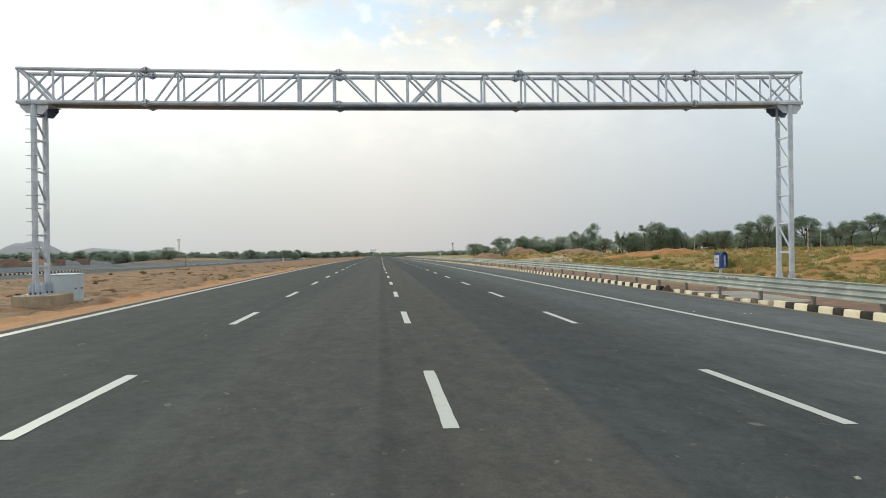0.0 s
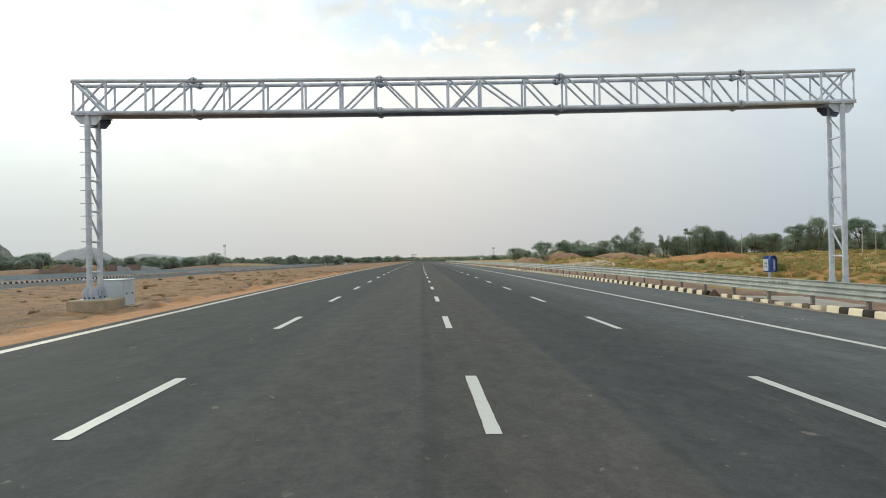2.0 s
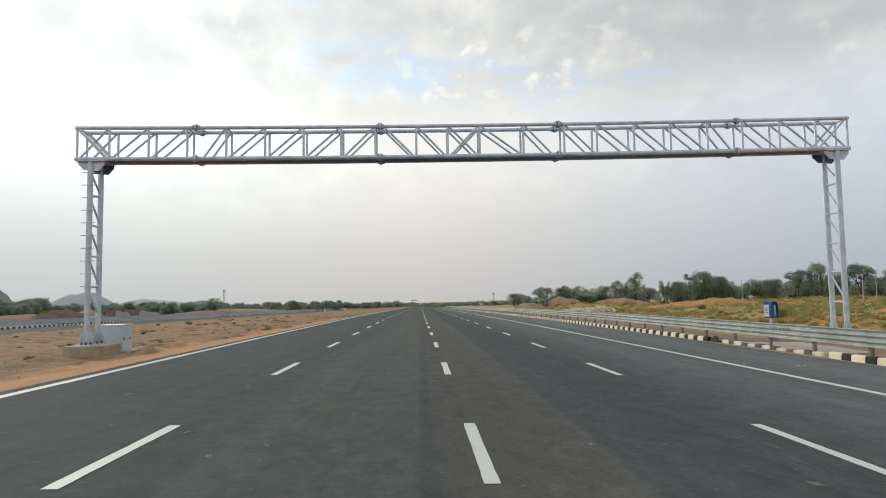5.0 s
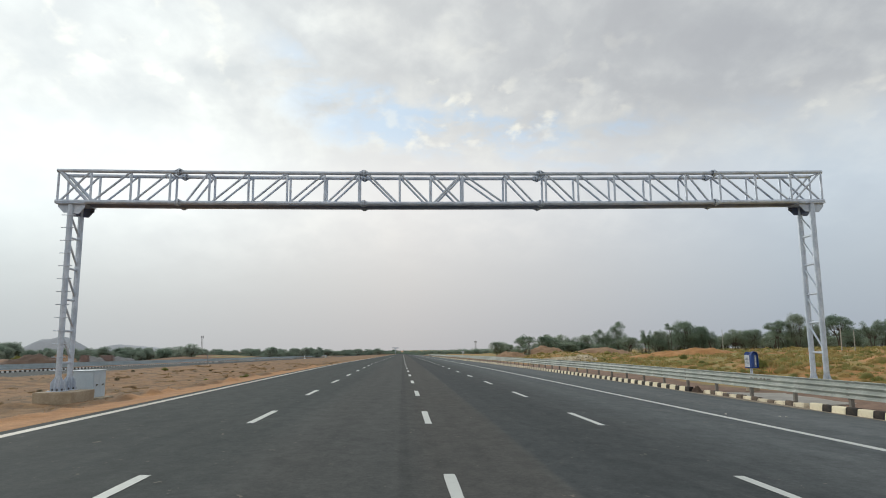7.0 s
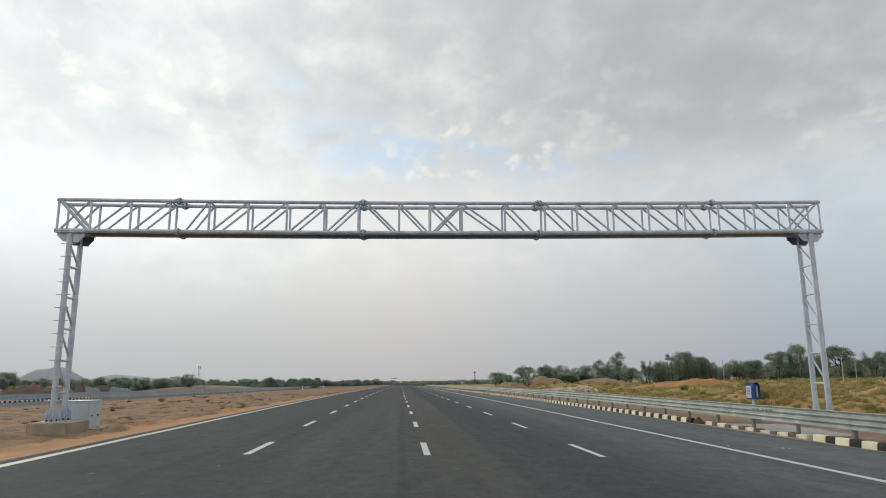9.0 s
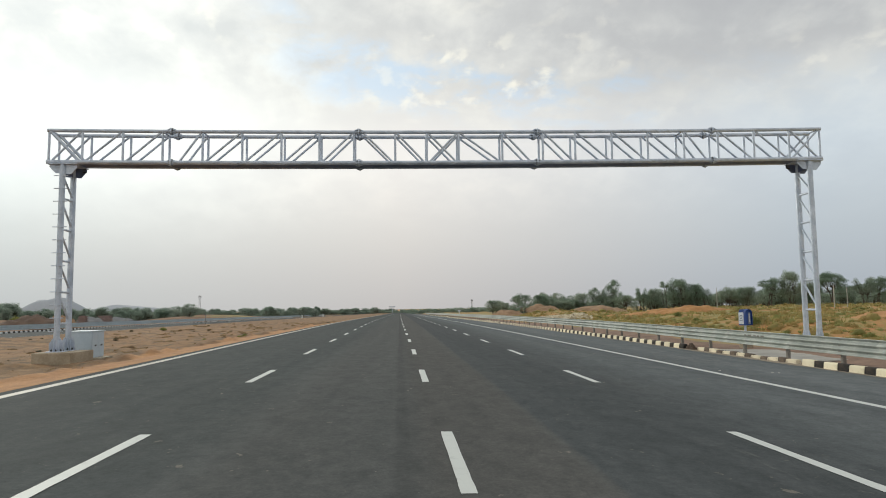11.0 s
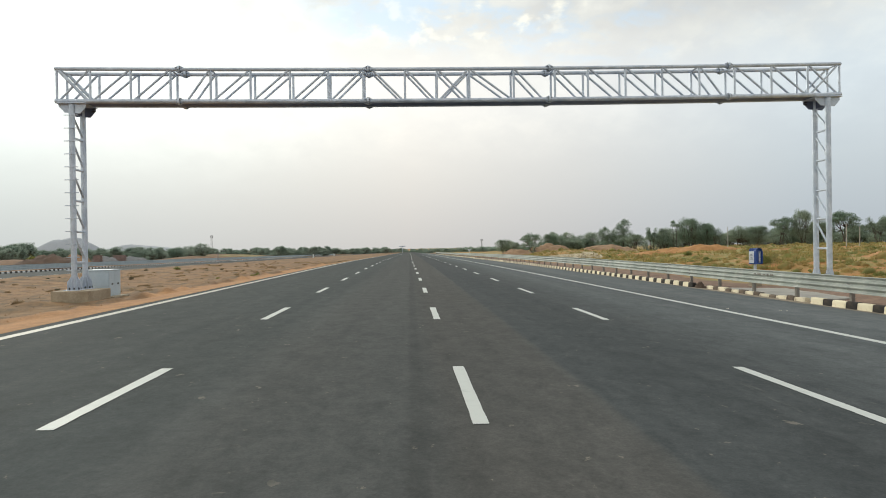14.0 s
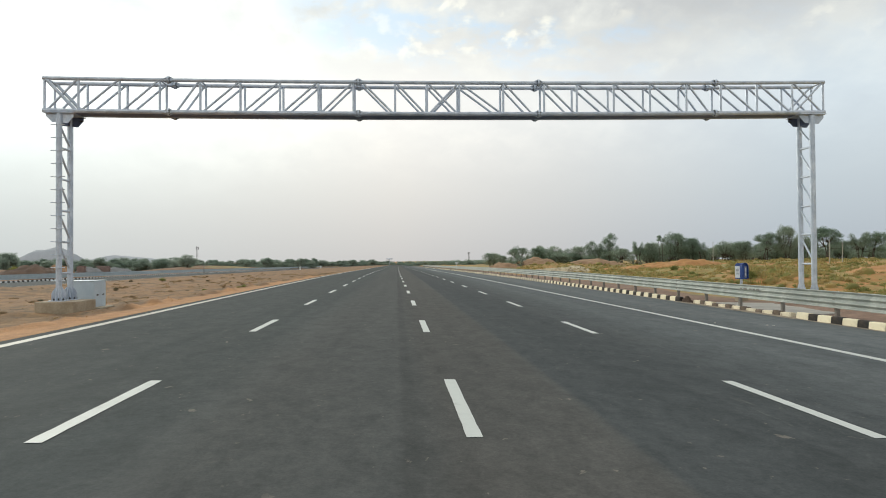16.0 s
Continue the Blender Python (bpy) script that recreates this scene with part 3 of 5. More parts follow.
def build_gantry():
    top = tagged(new("sign_gantry"), "galvanised steel lattice gantry spanning the carriageway", "gantry")
    ends = (POSTS_X[0] - 0.06, POSTS_X[-1] + 0.06)
    cuts = [ends[0]] + JOINTS + [ends[1]]
    for y in (GY, GB):
        for dz, r in ((0.0, 0.072), (-DEEP, 0.082)):
            for a, b in zip(cuts, cuts[1:]):
                bm = bmesh.new()
                xs = np.linspace(a, b, 5)
                for p, q in zip(xs, xs[1:]):
                    tube(bm, (p, y, chord_z(p) + dz), (q, y, chord_z(q) + dz), r, sides=12)
                part("chord", bm, STEEL, top, smooth=False)
        for x in POSTS_X:
            bm = bmesh.new()
            tube(bm, (x, y, chord_z(x) - DEEP), (x, y, chord_z(x)), 0.045, sides=10)
            part("vertical", bm, STEEL, top)
        for i, (a, b) in enumerate(zip(POSTS_X, POSTS_X[1:])):
            ta, tb = chord_z(a) - 0.03, chord_z(b) - 0.03
            ba, bb = ta - DEEP + 0.06, tb - DEEP + 0.06
            rising = i <= 7
            ways = [rising]
            if i in (0, 10, 20):
                ways = [True, False]
            for up in ways:
                bm = bmesh.new()
                r = 0.062 if (i == 0 and not up) else 0.042
                if up:
                    tube(bm, (a + (0.62 if i == 3 else 0.10), y, ba), (b - 0.05, y, tb), r, sides=10)
                else:
                    tube(bm, (a + (0.36 if i == 8 else 0.05), y, ta), (b - (0.50 if i in (12, 17) else 0.10), y, bb), r, sides=10)
                part("diagonal", bm, STEEL, top)
    for i, x in enumerate(POSTS_X):
        for dz in (0.0, -DEEP):
            if dz == 0.0 and i not in (0, 3, 4, 8, 9, 12, 13, 17, 18, 21):
                continue
            bm = bmesh.new()
            z = chord_z(x) + dz
            tube(bm, (x, GY, z), (x, GB, z), 0.036, sides=8)
            part("cross_strut", bm, STEEL, top)
        if i + 1 < len(POSTS_X):
            w = POSTS_X[i + 1]
            a, b = ((x, GY), (w, GB)) if i % 2 else ((x, GB), (w, GY))
            bm = bmesh.new()
            tube(bm, (*a, chord_z(x) - DEEP), (*b, chord_z(w) - DEEP), 0.032, sides=8)
            part("lateral_brace", bm, STEEL, top)
    # cable tray between the bottom chords, its underside shade put into the colour
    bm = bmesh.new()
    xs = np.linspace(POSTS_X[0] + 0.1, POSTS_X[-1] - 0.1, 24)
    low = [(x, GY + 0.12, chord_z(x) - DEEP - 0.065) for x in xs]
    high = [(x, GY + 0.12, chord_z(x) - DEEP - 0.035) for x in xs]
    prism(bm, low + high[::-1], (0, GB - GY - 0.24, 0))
    part("cable_tray", bm, SHADED_STEEL, top, "flat steel tray between the bottom chords")
    ribs = {}
    for x in JOINTS:
        for y in (GY, GB):
            for dz in (0.0, -DEEP):
                build_flange(top, x, y, chord_z(x) + dz, ribs)
    for side, cx, foot in ((-1, -13.11, 0.20), (1, 15.84, 0.08)):
        head = chord_z(cx) - DEEP
        # saddle under the truss: a plate in front, one behind, a web between; shade is in the colour of the last two
        for y, steel, word in ((GY - 0.015, STEEL, "bright galvanised"), (GB + 0.02, SHADED_STEEL, "shade-darkened galvanised")):
            bm = bmesh.new()
            o = [(-0.49, -0.10), (-0.49, -0.19), (-0.27, -0.42), (0.25, -0.46), (0.30, -0.46), (0.50, -0.22), (0.50, -0.10)]
            prism(bm, [(cx + p, y, head + q) for p, q in o], (0, 0.03, 0))
            part("saddle_plate", bm, steel, top, word + " chamfered saddle plate")
        bm = bmesh.new()
        box(bm, (cx - 0.02, GY + 0.02, head - 0.43), (cx + 0.02, GB + 0.015, head - 0.11))
        part("saddle_web", bm, SHADED_STEEL, top, "shade-darkened steel web between the saddle plates")
        bm = bmesh.new()
        box(bm, (cx - 0.52, GY - 0.17, head - 0.105), (cx + 0.52, GB + 0.17, head - 0.075), 0.006)
        part("bearing_plate", bm, STEEL, top, "flat bearing plate under the chords")
        inward = -side
        for z in (-0.20, -0.30):
            bm = bmesh.new()
            tube(bm, (cx + inward * 0.42, GB - 0.10, head + z + 0.04), (cx + inward * 0.56, GB - 0.10, head + z + 0.04), 0.022, sides=6)
            part("saddle_bolt", bm, BOLT, top, "dark saddle bolt")
        for y in (CF, CB):
            bm = bmesh.new()
            tube(bm, (cx, y, foot + 0.03), (cx, y, head - 0.11), 0.104, sides=18)
            part("column", bm, STEEL, top, smooth=False)
            bm = bmesh.new()
            box(bm, (cx - 0.27, y - 0.27, foot), (cx + 0.27, y + 0.27, foot + 0.03), 0.004)
            part("base_plate", bm, STEEL, top)
            for k in range(8):
                a = k * math.pi / 4
                out = Vector((math.cos(a), math.sin(a), 0))
                sd = Vector((-math.sin(a), math.cos(a), 0)) * 0.008
                c = Vector((cx, y, foot + 0.03))
                bm = bmesh.new()
                reach, high = (0.25, 0.28) if side < 0 else (0.155, 0.20)
                prism(bm, [c + out * 0.10 - sd, c + out * reach - sd, c + out * reach + Vector((0, 0, high)) - sd, c + out * 0.115 + Vector((0, 0, high + 0.20)) - sd, c + out * 0.10 + Vector((0, 0, high + 0.20)) - sd], sd * 2)
                part("gusset", bm, STEEL, top)
            for k in range(8):
                a = (k + 0.5) * math.pi / 4
                c = Vector((cx + 0.215 * math.cos(a), y + 0.215 * math.sin(a), foot + 0.03))
                bm = bmesh.new()
                tube(bm, c, c + Vector((0, 0, 0.06)), 0.028, sides=6)
                tube(bm, c, c + Vector((0, 0, 0.08)), 0.015, sides=6)
                part("anchor_bolt", bm, BOLT, top, "dark anchor bolt")
        levels = [6.85, 5.87, 4.71, 3.54, 2.38, 1.22] if side < 0 else [7.0, 6.03, 4.87, 3.68, 2.54, 1.35]
        for k, z in enumerate(levels):
            if k:
                bm = bmesh.new()
                tube(bm, (cx, CF, z), (cx, CB, z), 0.042, sides=10)
                part("tower_strut", bm, STEEL, top)
            if k + 1 < len(levels):
                bm = bmesh.new()
                a, b = (CF, CB) if side < 0 else (CB, CF)
                tube(bm, (cx, a, z - 0.10), (cx, b, levels[k + 1] + 0.08), 0.039, sides=10)
                part("tower_diagonal", bm, STEEL, top)
    for ob in ribs.values():
        bpy.data.objects.remove(ob)
    # climbing rungs on one column
    for k in range(13):
        z = 0.95 + 0.479 * k
        bm = bmesh.new()
        tube(bm, (-13.11 - 0.25, CF - 0.09, z), (-13.11 + 0.25, CF - 0.09, z), 0.016, sides=8)
        tube(bm, (-13.11, CF - 0.06, z - 0.025), (-13.11, CF - 0.06, z + 0.025), 0.07, sides=10)
        part("rung", bm, STEEL, top, "climbing rung")
    return top


build_gantry()


def build_footing(x0, x1, y0, y1, z0, z1, label):
    bm = bmesh.new()
    box(bm, (x0, y0, z0), (x1, y1, z1), 0.03)
    for v in bm.verts:
        v.co += Vector((noise.noise(v.co * 3.1), noise.noise(v.co * 2.7 + Vector((5, 0, 0))), 0)) * 0.015
    return tagged(part("footing", bm, FOOTING), label, "footing", kind="structure")


build_footing(-13.66, -12.32, 18.92, 20.78, -0.6, 0.2, "rough concrete footing under the gantry column")
build_footing(15.1, 16.7, 18.95, 21.3, -0.5, 0.08, "concrete footing under the far gantry column")

# ---- cabinet and call box ----
def build_cabinet():
    top = tagged(new("control_cabinet"), "pale blue-grey steel control cabinet on a concrete plinth", "cabinet")
    x0, x1, y0, y1, z0, z1 = -13.60, -12.63, 21.30, 22.40, -0.16, 0.86
    bm = bmesh.new()
    box(bm, (x0, y0, z0), (x1, y1, z1), 0.01)
    part("body", bm, CABINET, top)
    bm = bmesh.new()
    box(bm, (x0 - 0.03, y0 - 0.03, z1 + 0.002), (x1 + 0.03, y1 + 0.03, z1 + 0.035), 0.008)
    part("roof", bm, CABINET, top)
    for ya, yb in ((y0 + 0.03, (y0 + y1) / 2 - 0.006), ((y0 + y1) / 2 + 0.006, y1 - 0.03)):
        bm = bmesh.new()
        box(bm, (x1 + 0.001, ya, z0 + 0.05), (x1 + 0.016, yb, z1 - 0.04), 0.004)
        door = part("door", bm, CABINET, top, "flat cabinet door")
        bm = bmesh.new()
        yc = (ya + yb) / 2
        box(bm, (x1 + 0.016, yc - 0.05, 0.285), (x1 + 0.03, yc + 0.05, 0.345), 0.004)
        tube(bm, (x1 + 0.03, yc, 0.33), (x1 + 0.06, yc, 0.33), 0.02, sides=10)
        part("handle", bm, BOLT, door, "dark recessed handle")
    bm = bmesh.new()
    box(bm, (x0 - 0.08, y0 - 0.10, -0.6), (x1 + 0.30, y1 + 0.12, -0.16), 0.02)
    part("plinth", bm, CONCRETE, top, "low concrete plinth")


def build_call_box():
    top = tagged(new("emergency_call_box"), "blue arched roadside call box with a white panel on a post", "call box")
    c = Vector((14.12, 22.0, 0.70))
    # hooded case: arch outline in the plane across the road
    def arch(w, h, r):
        pts = [(-w, 0), (w, 0), (w, h - r)]
        pts += [(w - r + r * math.cos(a), h - r + r * math.sin(a)) for a in np.linspace(0.2, math.pi / 2, 5)]
        pts += [(-w + r - r * math.sin(a), h - r + r * math.cos(a)) for a in np.linspace(0, math.pi / 2, 6)]
        return pts
    turn = Matrix.Rotation(radians(-74), 4, "Z")
    def place(p):
        return turn @ Vector(p) + c
    bm = bmesh.new()
    prism(bm, [place((p, -0.17, q)) for p, q in arch(0.165, 0.68, 0.12)], turn @ Vector((0, 0.34, 0)))
    part("case", bm, BLUE, top, "glossy blue arched case")
    bm = bmesh.new()
    prism(bm, [place((p, -0.205, q + 0.05)) for p, q in arch(0.135, 0.50, 0.03)], turn @ Vector((0, 0.03, 0)))
    panel = part("panel", bm, WHITE, top, "white front panel")
    for z, w in ((0.40, 0.07), (0.34, 0.09), (0.28, 0.06), (0.20, 0.09)):
        bm = bmesh.new()
        prism(bm, [place((p, -0.209, q)) for p, q in ((-w, z), (w, z), (w, z + 0.035), (-w, z + 0.035))], turn @ Vector((0, 0.003, 0)))
        part("print_bar", bm, GREYBLUE, panel, "grey printed bar")
    bm = bmesh.new()
    prism(bm, [place((0.168, p, q)) for p, q in ((0.02, 0.06), (0.13, 0.06), (0.13, 0.54), (0.02, 0.54))], turn @ Vector((0.012, 0, 0)))
    part("side_panel", bm, GREYBLUE, top, "grey-blue side panel")
    bm = bmesh.new()
    prism(bm, [place((0.181, p, q)) for p, q in ((0.055, 0.14), (0.085, 0.14), (0.085, 0.48), (0.055, 0.48))], turn @ Vector((0.004, 0, 0)))
    part("print_bar", bm, WHITE, top, "white upright printed bar")
    # thin arched hood standing out over the side panel
    rim = []
    for r, ways in ((0.195, 1), (0.175, -1)):
        row = [(r, 0.02), (r, 0.50)] + [(r * math.cos(a), 0.50 + r * math.sin(a)) for a in np.linspace(0.25, math.pi - 0.25, 9)] + [(-r, 0.50), (-r, 0.02)]
        rim += row[::ways]
    bm = bmesh.new()
    n_out = len(rim) // 2
    loops = [[bm.verts.new(place((x, p, q))) for p, q in rim] for x in (0.10, 0.23)]
    for a, b in zip(loops, loops[1:]):
        for k in range(len(rim)):
            j = (k + 1) % len(rim)
            bm.faces.new((a[k], a[j], b[j], b[k]))
    for loop in loops:
        for k in range(n_out - 1):
            bm.faces.new((loop[k], loop[k + 1], loop[-2 - k], loop[-1 - k]))
    part("hood", bm, BLUE, top, "thin blue arched hood")
    bm = bmesh.new()
    tube(bm, (c.x, c.y, -0.2), (c.x, c.y, c.z), 0.055, sides=14)
    part("post", bm, STEEL, top)
    bm = bmesh.new()
    box(bm, (c.x - 0.2, c.y - 0.2, -0.35), (c.x + 0.2, c.y + 0.2, -0.02), 0.02)
    part("base", bm, CONCRETE, top, "small concrete base")


build_cabinet()
build_call_box()


# ---- crash barriers ----
def beam_mesh(length):
    """A three-wave steel beam along y, face towards -x, its top at z 0."""
    prof = []
    for k in range(25):
        u = k / 24
        c = math.cos(u * 6 * math.pi)
        prof.append((-0.042 * math.copysign(abs(c) ** 0.6, c) * (1.0 if 0.03 < u < 0.97 else 0.5), -0.50 * u))
    bm = bmesh.new()
    for off, flip in ((0.0, False), (0.004, True)):
        rows = [[bm.verts.new((p + off, y, q)) for p, q in prof] for y in (-0.12, length * 0.5, length + 0.12)]
        for a, b in zip(rows, rows[1:]):
            for k in range(len(prof) - 1):
                f = (a[k], a[k + 1], b[k + 1], b[k])
                bm.faces.new(f[::-1] if flip else f)
    # overlap of the next panel, with its bolts
    rows = [[bm.verts.new((p - 0.007, y, q)) for p, q in prof] for y in (length - 0.16, length + 0.13)]
    for k in range(len(prof) - 1):
        bm.faces.new((rows[0][k], rows[0][k + 1], rows[1][k + 1], rows[1][k]))
    for z in (-0.165, -0.335):
        for y in (length - 0.08, length + 0.05):
            tube(bm, (-0.045, y, z), (-0.01, y, z), 0.012, sides=6)
    return bm


def rail_post_mesh(depth):
    """A channel post with its spacer block, top at z 0."""
    bm = bmesh.new()
    for a, b in (((0.10, -0.055), (0.108, 0.055)), ((0.10, -0.055), (0.20, -0.047)), ((0.10, 0.047), (0.20, 0.055))):
        box(bm, (a[0], a[1], -depth), (b[0], b[1], 0.0))
    return bm


def spacer_mesh():
    bm = bmesh.new()
    box(bm, (0.045, -0.07, -0.42), (0.10, 0.07, -0.04), 0.004)
    return bm


def rise(y):
    """The beam stands a little higher further on."""
    return 0.11 * max(0.0, min(1.0, (y - 8) / 32))


def build_barrier(name, x, top_z, mirror, y0, y1, gap, length, depth, label, steel=None, tall=1.0, shallow=1.0):
    barrier = tagged(new(name), label, "crash barrier")
    turn = 180 if mirror else 0
    panel = post = spacer = None
    for k in range(int((y1 - y0) / length)):
        y = y0 + k * length
        pitch = math.degrees(math.atan((sink(y + length) + rise(y + length) - sink(y) - rise(y)) / length))
        wob = 0.012 * math.sin(k * 2.3)
        m = pose(x + wob, y, top_z + rise(y) + sink(y), pitch, 0, 0)
        if mirror:
            m = pose(x + wob, y + length, top_z + rise(y + length) + sink(y + length), -pitch, 0, 180)
        m = m @ Matrix.Diagonal((shallow, 1, tall, 1))
        if panel is None:
            panel = part("beam", beam_mesh(length), steel or RAIL, barrier, "weathered galvanised three-wave beam", smooth=True)
            panel.matrix_local = m
        else:
            share("beam", panel, barrier, m)
    for k in range(int((y1 - y0) / gap)):
        y = y0 + 0.4 + k * gap
        m = pose(x, y, top_z - 0.03 + rise(y) + sink(y), 0, 0, turn)
        if post is None:
            post = part("post", rail_post_mesh(depth), POST, barrier, "rust-dulled channel post")
            post.matrix_local = m
            spacer = part("spacer", spacer_mesh(), POST, post, "spacer block")
        else:
            share("spacer", spacer, share("post", post, barrier, m), Matrix())
    return barrier


build_barrier("crash_barrier", 12.05, 0.62, False, 12.83 - 0.4 - 2.8 * 5, 330, 2.80, 4.2, 1.1, "long galvanised steel crash barrier behind the striped kerb")
build_barrier("crash_barrier", -47.0, 0.28, True, 4, 420, 3.2, 4.8, 1.4, "long galvanised crash barrier along the opposite carriageway", RAIL_PALE, 1.25, 0.3)


scrawl = [o for o in bpy.data.objects if o.name.startswith("beam") and o.parent and o.parent.name == "crash_barrier" and abs(o.location.y - 15.5) < 2.1]
if scrawl:
    for k, (y, w, h) in enumerate(((1.5, 0.20, 0.045), (1.82, 0.10, 0.06), (2.02, 0.16, 0.04), (2.35, 0.22, 0.055), (2.7, 0.12, 0.04))):
        bm = bmesh.new()
        box(bm, (-0.062, y, -0.13 - h), (-0.050, y + w, -0.13))
        part("mark_bar", bm, POST, scrawl[0], "dark scrawled bar")


# ---- striped kerbs ----
def kerb_mesh(length, high):
    bm = bmesh.new()
    o = [(0, 0), (0.02, high - 0.025), (0.04, high), (0.18, high), (0.18, 0)]
    prism(bm, [(p, 0.004, q - 0.02) for p, q in o][::-1], (0, length - 0.008, 0))
    return bm


def build_kerb(name, x_at, z_at, mirror, y0, count, white, black, high, skip, label, rest, pale=None):
    kerb = tagged(new(name), label, "kerb", kind="structure")
    made = {}
    rng = random.Random(11)
    y = y0
    for k in range(count + rest):
        length, mat = (white, pale or KERB_WHITE) if k % 2 == 0 else (black, KERB_BLACK)
        if not any(a < y < b for a, b in skip):
            x = x_at(y) + rng.uniform(-0.012, 0.012)
            low = 0.06 if not mirror and 13.9 < y < 21.0 else 0.0
            worn_out = 4.0 if low else 0.5
            m = pose(x, y, z_at(x, y) - low * rng.uniform(0.7, 1.5) + rng.uniform(-0.008, 0.008), rng.uniform(-0.5, 0.5) * worn_out, rng.uniform(-0.4, 0.4) * worn_out, rng.uniform(-0.5, 0.5) * worn_out)
            if mirror:
                m = pose(x, y + length, z_at(x, y), 0, 0, 180)
            if k < count:
                key = k % 2 + (2 if low else 0)
                if key == 3:
                    mat = KERB_FADED
                elif key == 2:
                    mat = KERB_DIRTY
                if key not in made:
                    made[key] = part("kerb_block", kerb_mesh(length, high), mat, kerb, ("cream-painted", "black-painted", "chipped dusty cream", "mud-brown faded black")[key] + " kerb block")
                    made[key].matrix_local = m
                else:
                    share("kerb_block", made[key], kerb, m)
            else:
                made.setdefault(("rest", k % 2), bmesh.new())
                b = kerb_mesh(length, high)
                b.transform(m)
                me = bpy.data.meshes.new("t")
                b.to_mesh(me)
                b.free()
                made[("rest", k % 2)].from_mesh(me)
                bpy.data.meshes.remove(me)
        y += length
    for c, mat in ((0, pale or KERB_WHITE), (1, KERB_BLACK)):
        if ("rest", c) in made:
            tagged(part("far_kerb_blocks", made[("rest", c)], mat, kerb), kind="stuff")


build_kerb("kerb", lambda y: 11.42 + (0.12 if 13.9 < y < 21.0 else 0), road_z, False, 1.37, 296, 0.60, 0.46, 0.215, [(20.7, 22.1), (13.5, 13.9)], "cream and black striped concrete kerb along the shoulder", 260)
build_kerb("kerb_opposite", lambda y: FAR_L + 0.05, far_road_z, True, 8.0, 280, 0.55, 0.50, 0.22, [], "black and white striped kerb of the opposite carriageway", 260, FAR_KERB)

# concrete drain apron behind the kerb
bm = bmesh.new()
prism(bm, [(11.83, 14.6, -0.265), (14.6, 15.2, -0.245), (14.9, 19.2, -0.215), (11.83, 21.2, -0.25)], (0, 0, 0.035))
tagged(part("drain_apron", bm, APRON), "dusty concrete drain apron behind the kerb", "apron", kind="structure")


bm = strip(11.16, 11.56, [13.4, 14.5, 16.0, 18.0, 20.0, 21.0, 22.2], 0.010)
tagged(part("gutter", bm, DUST), "dusty concrete gutter strip at the drain inlet", "gutter", kind="structure")
for y0, y1 in ((-6.0, 13.4), (22.2, 200.0)):
    bm = strip(11.25, 11.46, steps(y0, y1, 0.7, 1.04), 0.006)
    for i, v in enumerate(bm.verts):
        if v.co.x < 11.4:
            v.co.x += 0.06 * noise.noise((v.co.y * 0.7, 2.0, 5.0))
            v.co.z = road_z(v.co.x, v.co.y) + 0.006
    tagged(part("gutter", bm, DUST), "pale line of dust along the kerb foot", "gutter", kind="structure")


# ---- plants ----
def leaf_quad(verts, faces, c, size, rng):
    n = Vector((rng.gauss(0, 1), rng.gauss(0, 1), rng.gauss(0, 1) + 0.4)).normalized()
    a = n.orthogonal().normalized()
    a = Matrix.Rotation(rng.uniform(0, 6.28), 3, n) @ a
    b = n.cross(a)
    s, w = size * rng.uniform(0.6, 1.3), size * rng.uniform(0.35, 0.7)
    k = len(verts)
    verts += [c - a * s, c + b * w * 0.9 - a * s * 0.2, c + a * s, c - b * w]
    faces.append((k, k + 1, k + 2, k + 3))


def mesh_of(name, verts, faces, mat):
    me = bpy.data.meshes.new(name)
    me.from_pydata([tuple(v) for v in verts], [], faces)
    me.materials.append(mat)
    return me


def tuft_body(verts, faces, x, y, z, size, high, rng):
    """The rounded, uneven body of a low plant, over which its leaves are strewn."""
    k2 = len(verts)
    turn, squash = rng.uniform(0, 6.28), rng.uniform(0.65, 1.0)
    for ring, (rr, zz) in enumerate(((1.0, -0.1), (0.9, 0.35), (0.55, 0.78))):
        for j in range(8):
            a = turn + j * 0.785 + ring * 0.39
            q = size * 0.85 * rr * rng.uniform(0.75, 1.2)
            verts.append(Vector((x + q * math.cos(a), y + q * math.sin(a) * squash, z + high * zz * rng.uniform(0.8, 1.2))))
    verts.append(Vector((x, y, z + high * rng.uniform(0.85, 1.05))))
    for ring in range(2):
        for j in range(8):
            a, b = k2 + ring * 8 + j, k2 + ring * 8 + (j + 1) % 8
            faces.append((a, b, b + 8, a + 8))
    for j in range(8):
        faces.append((k2 + 16 + j, k2 + 16 + (j + 1) % 8, k2 + 24))


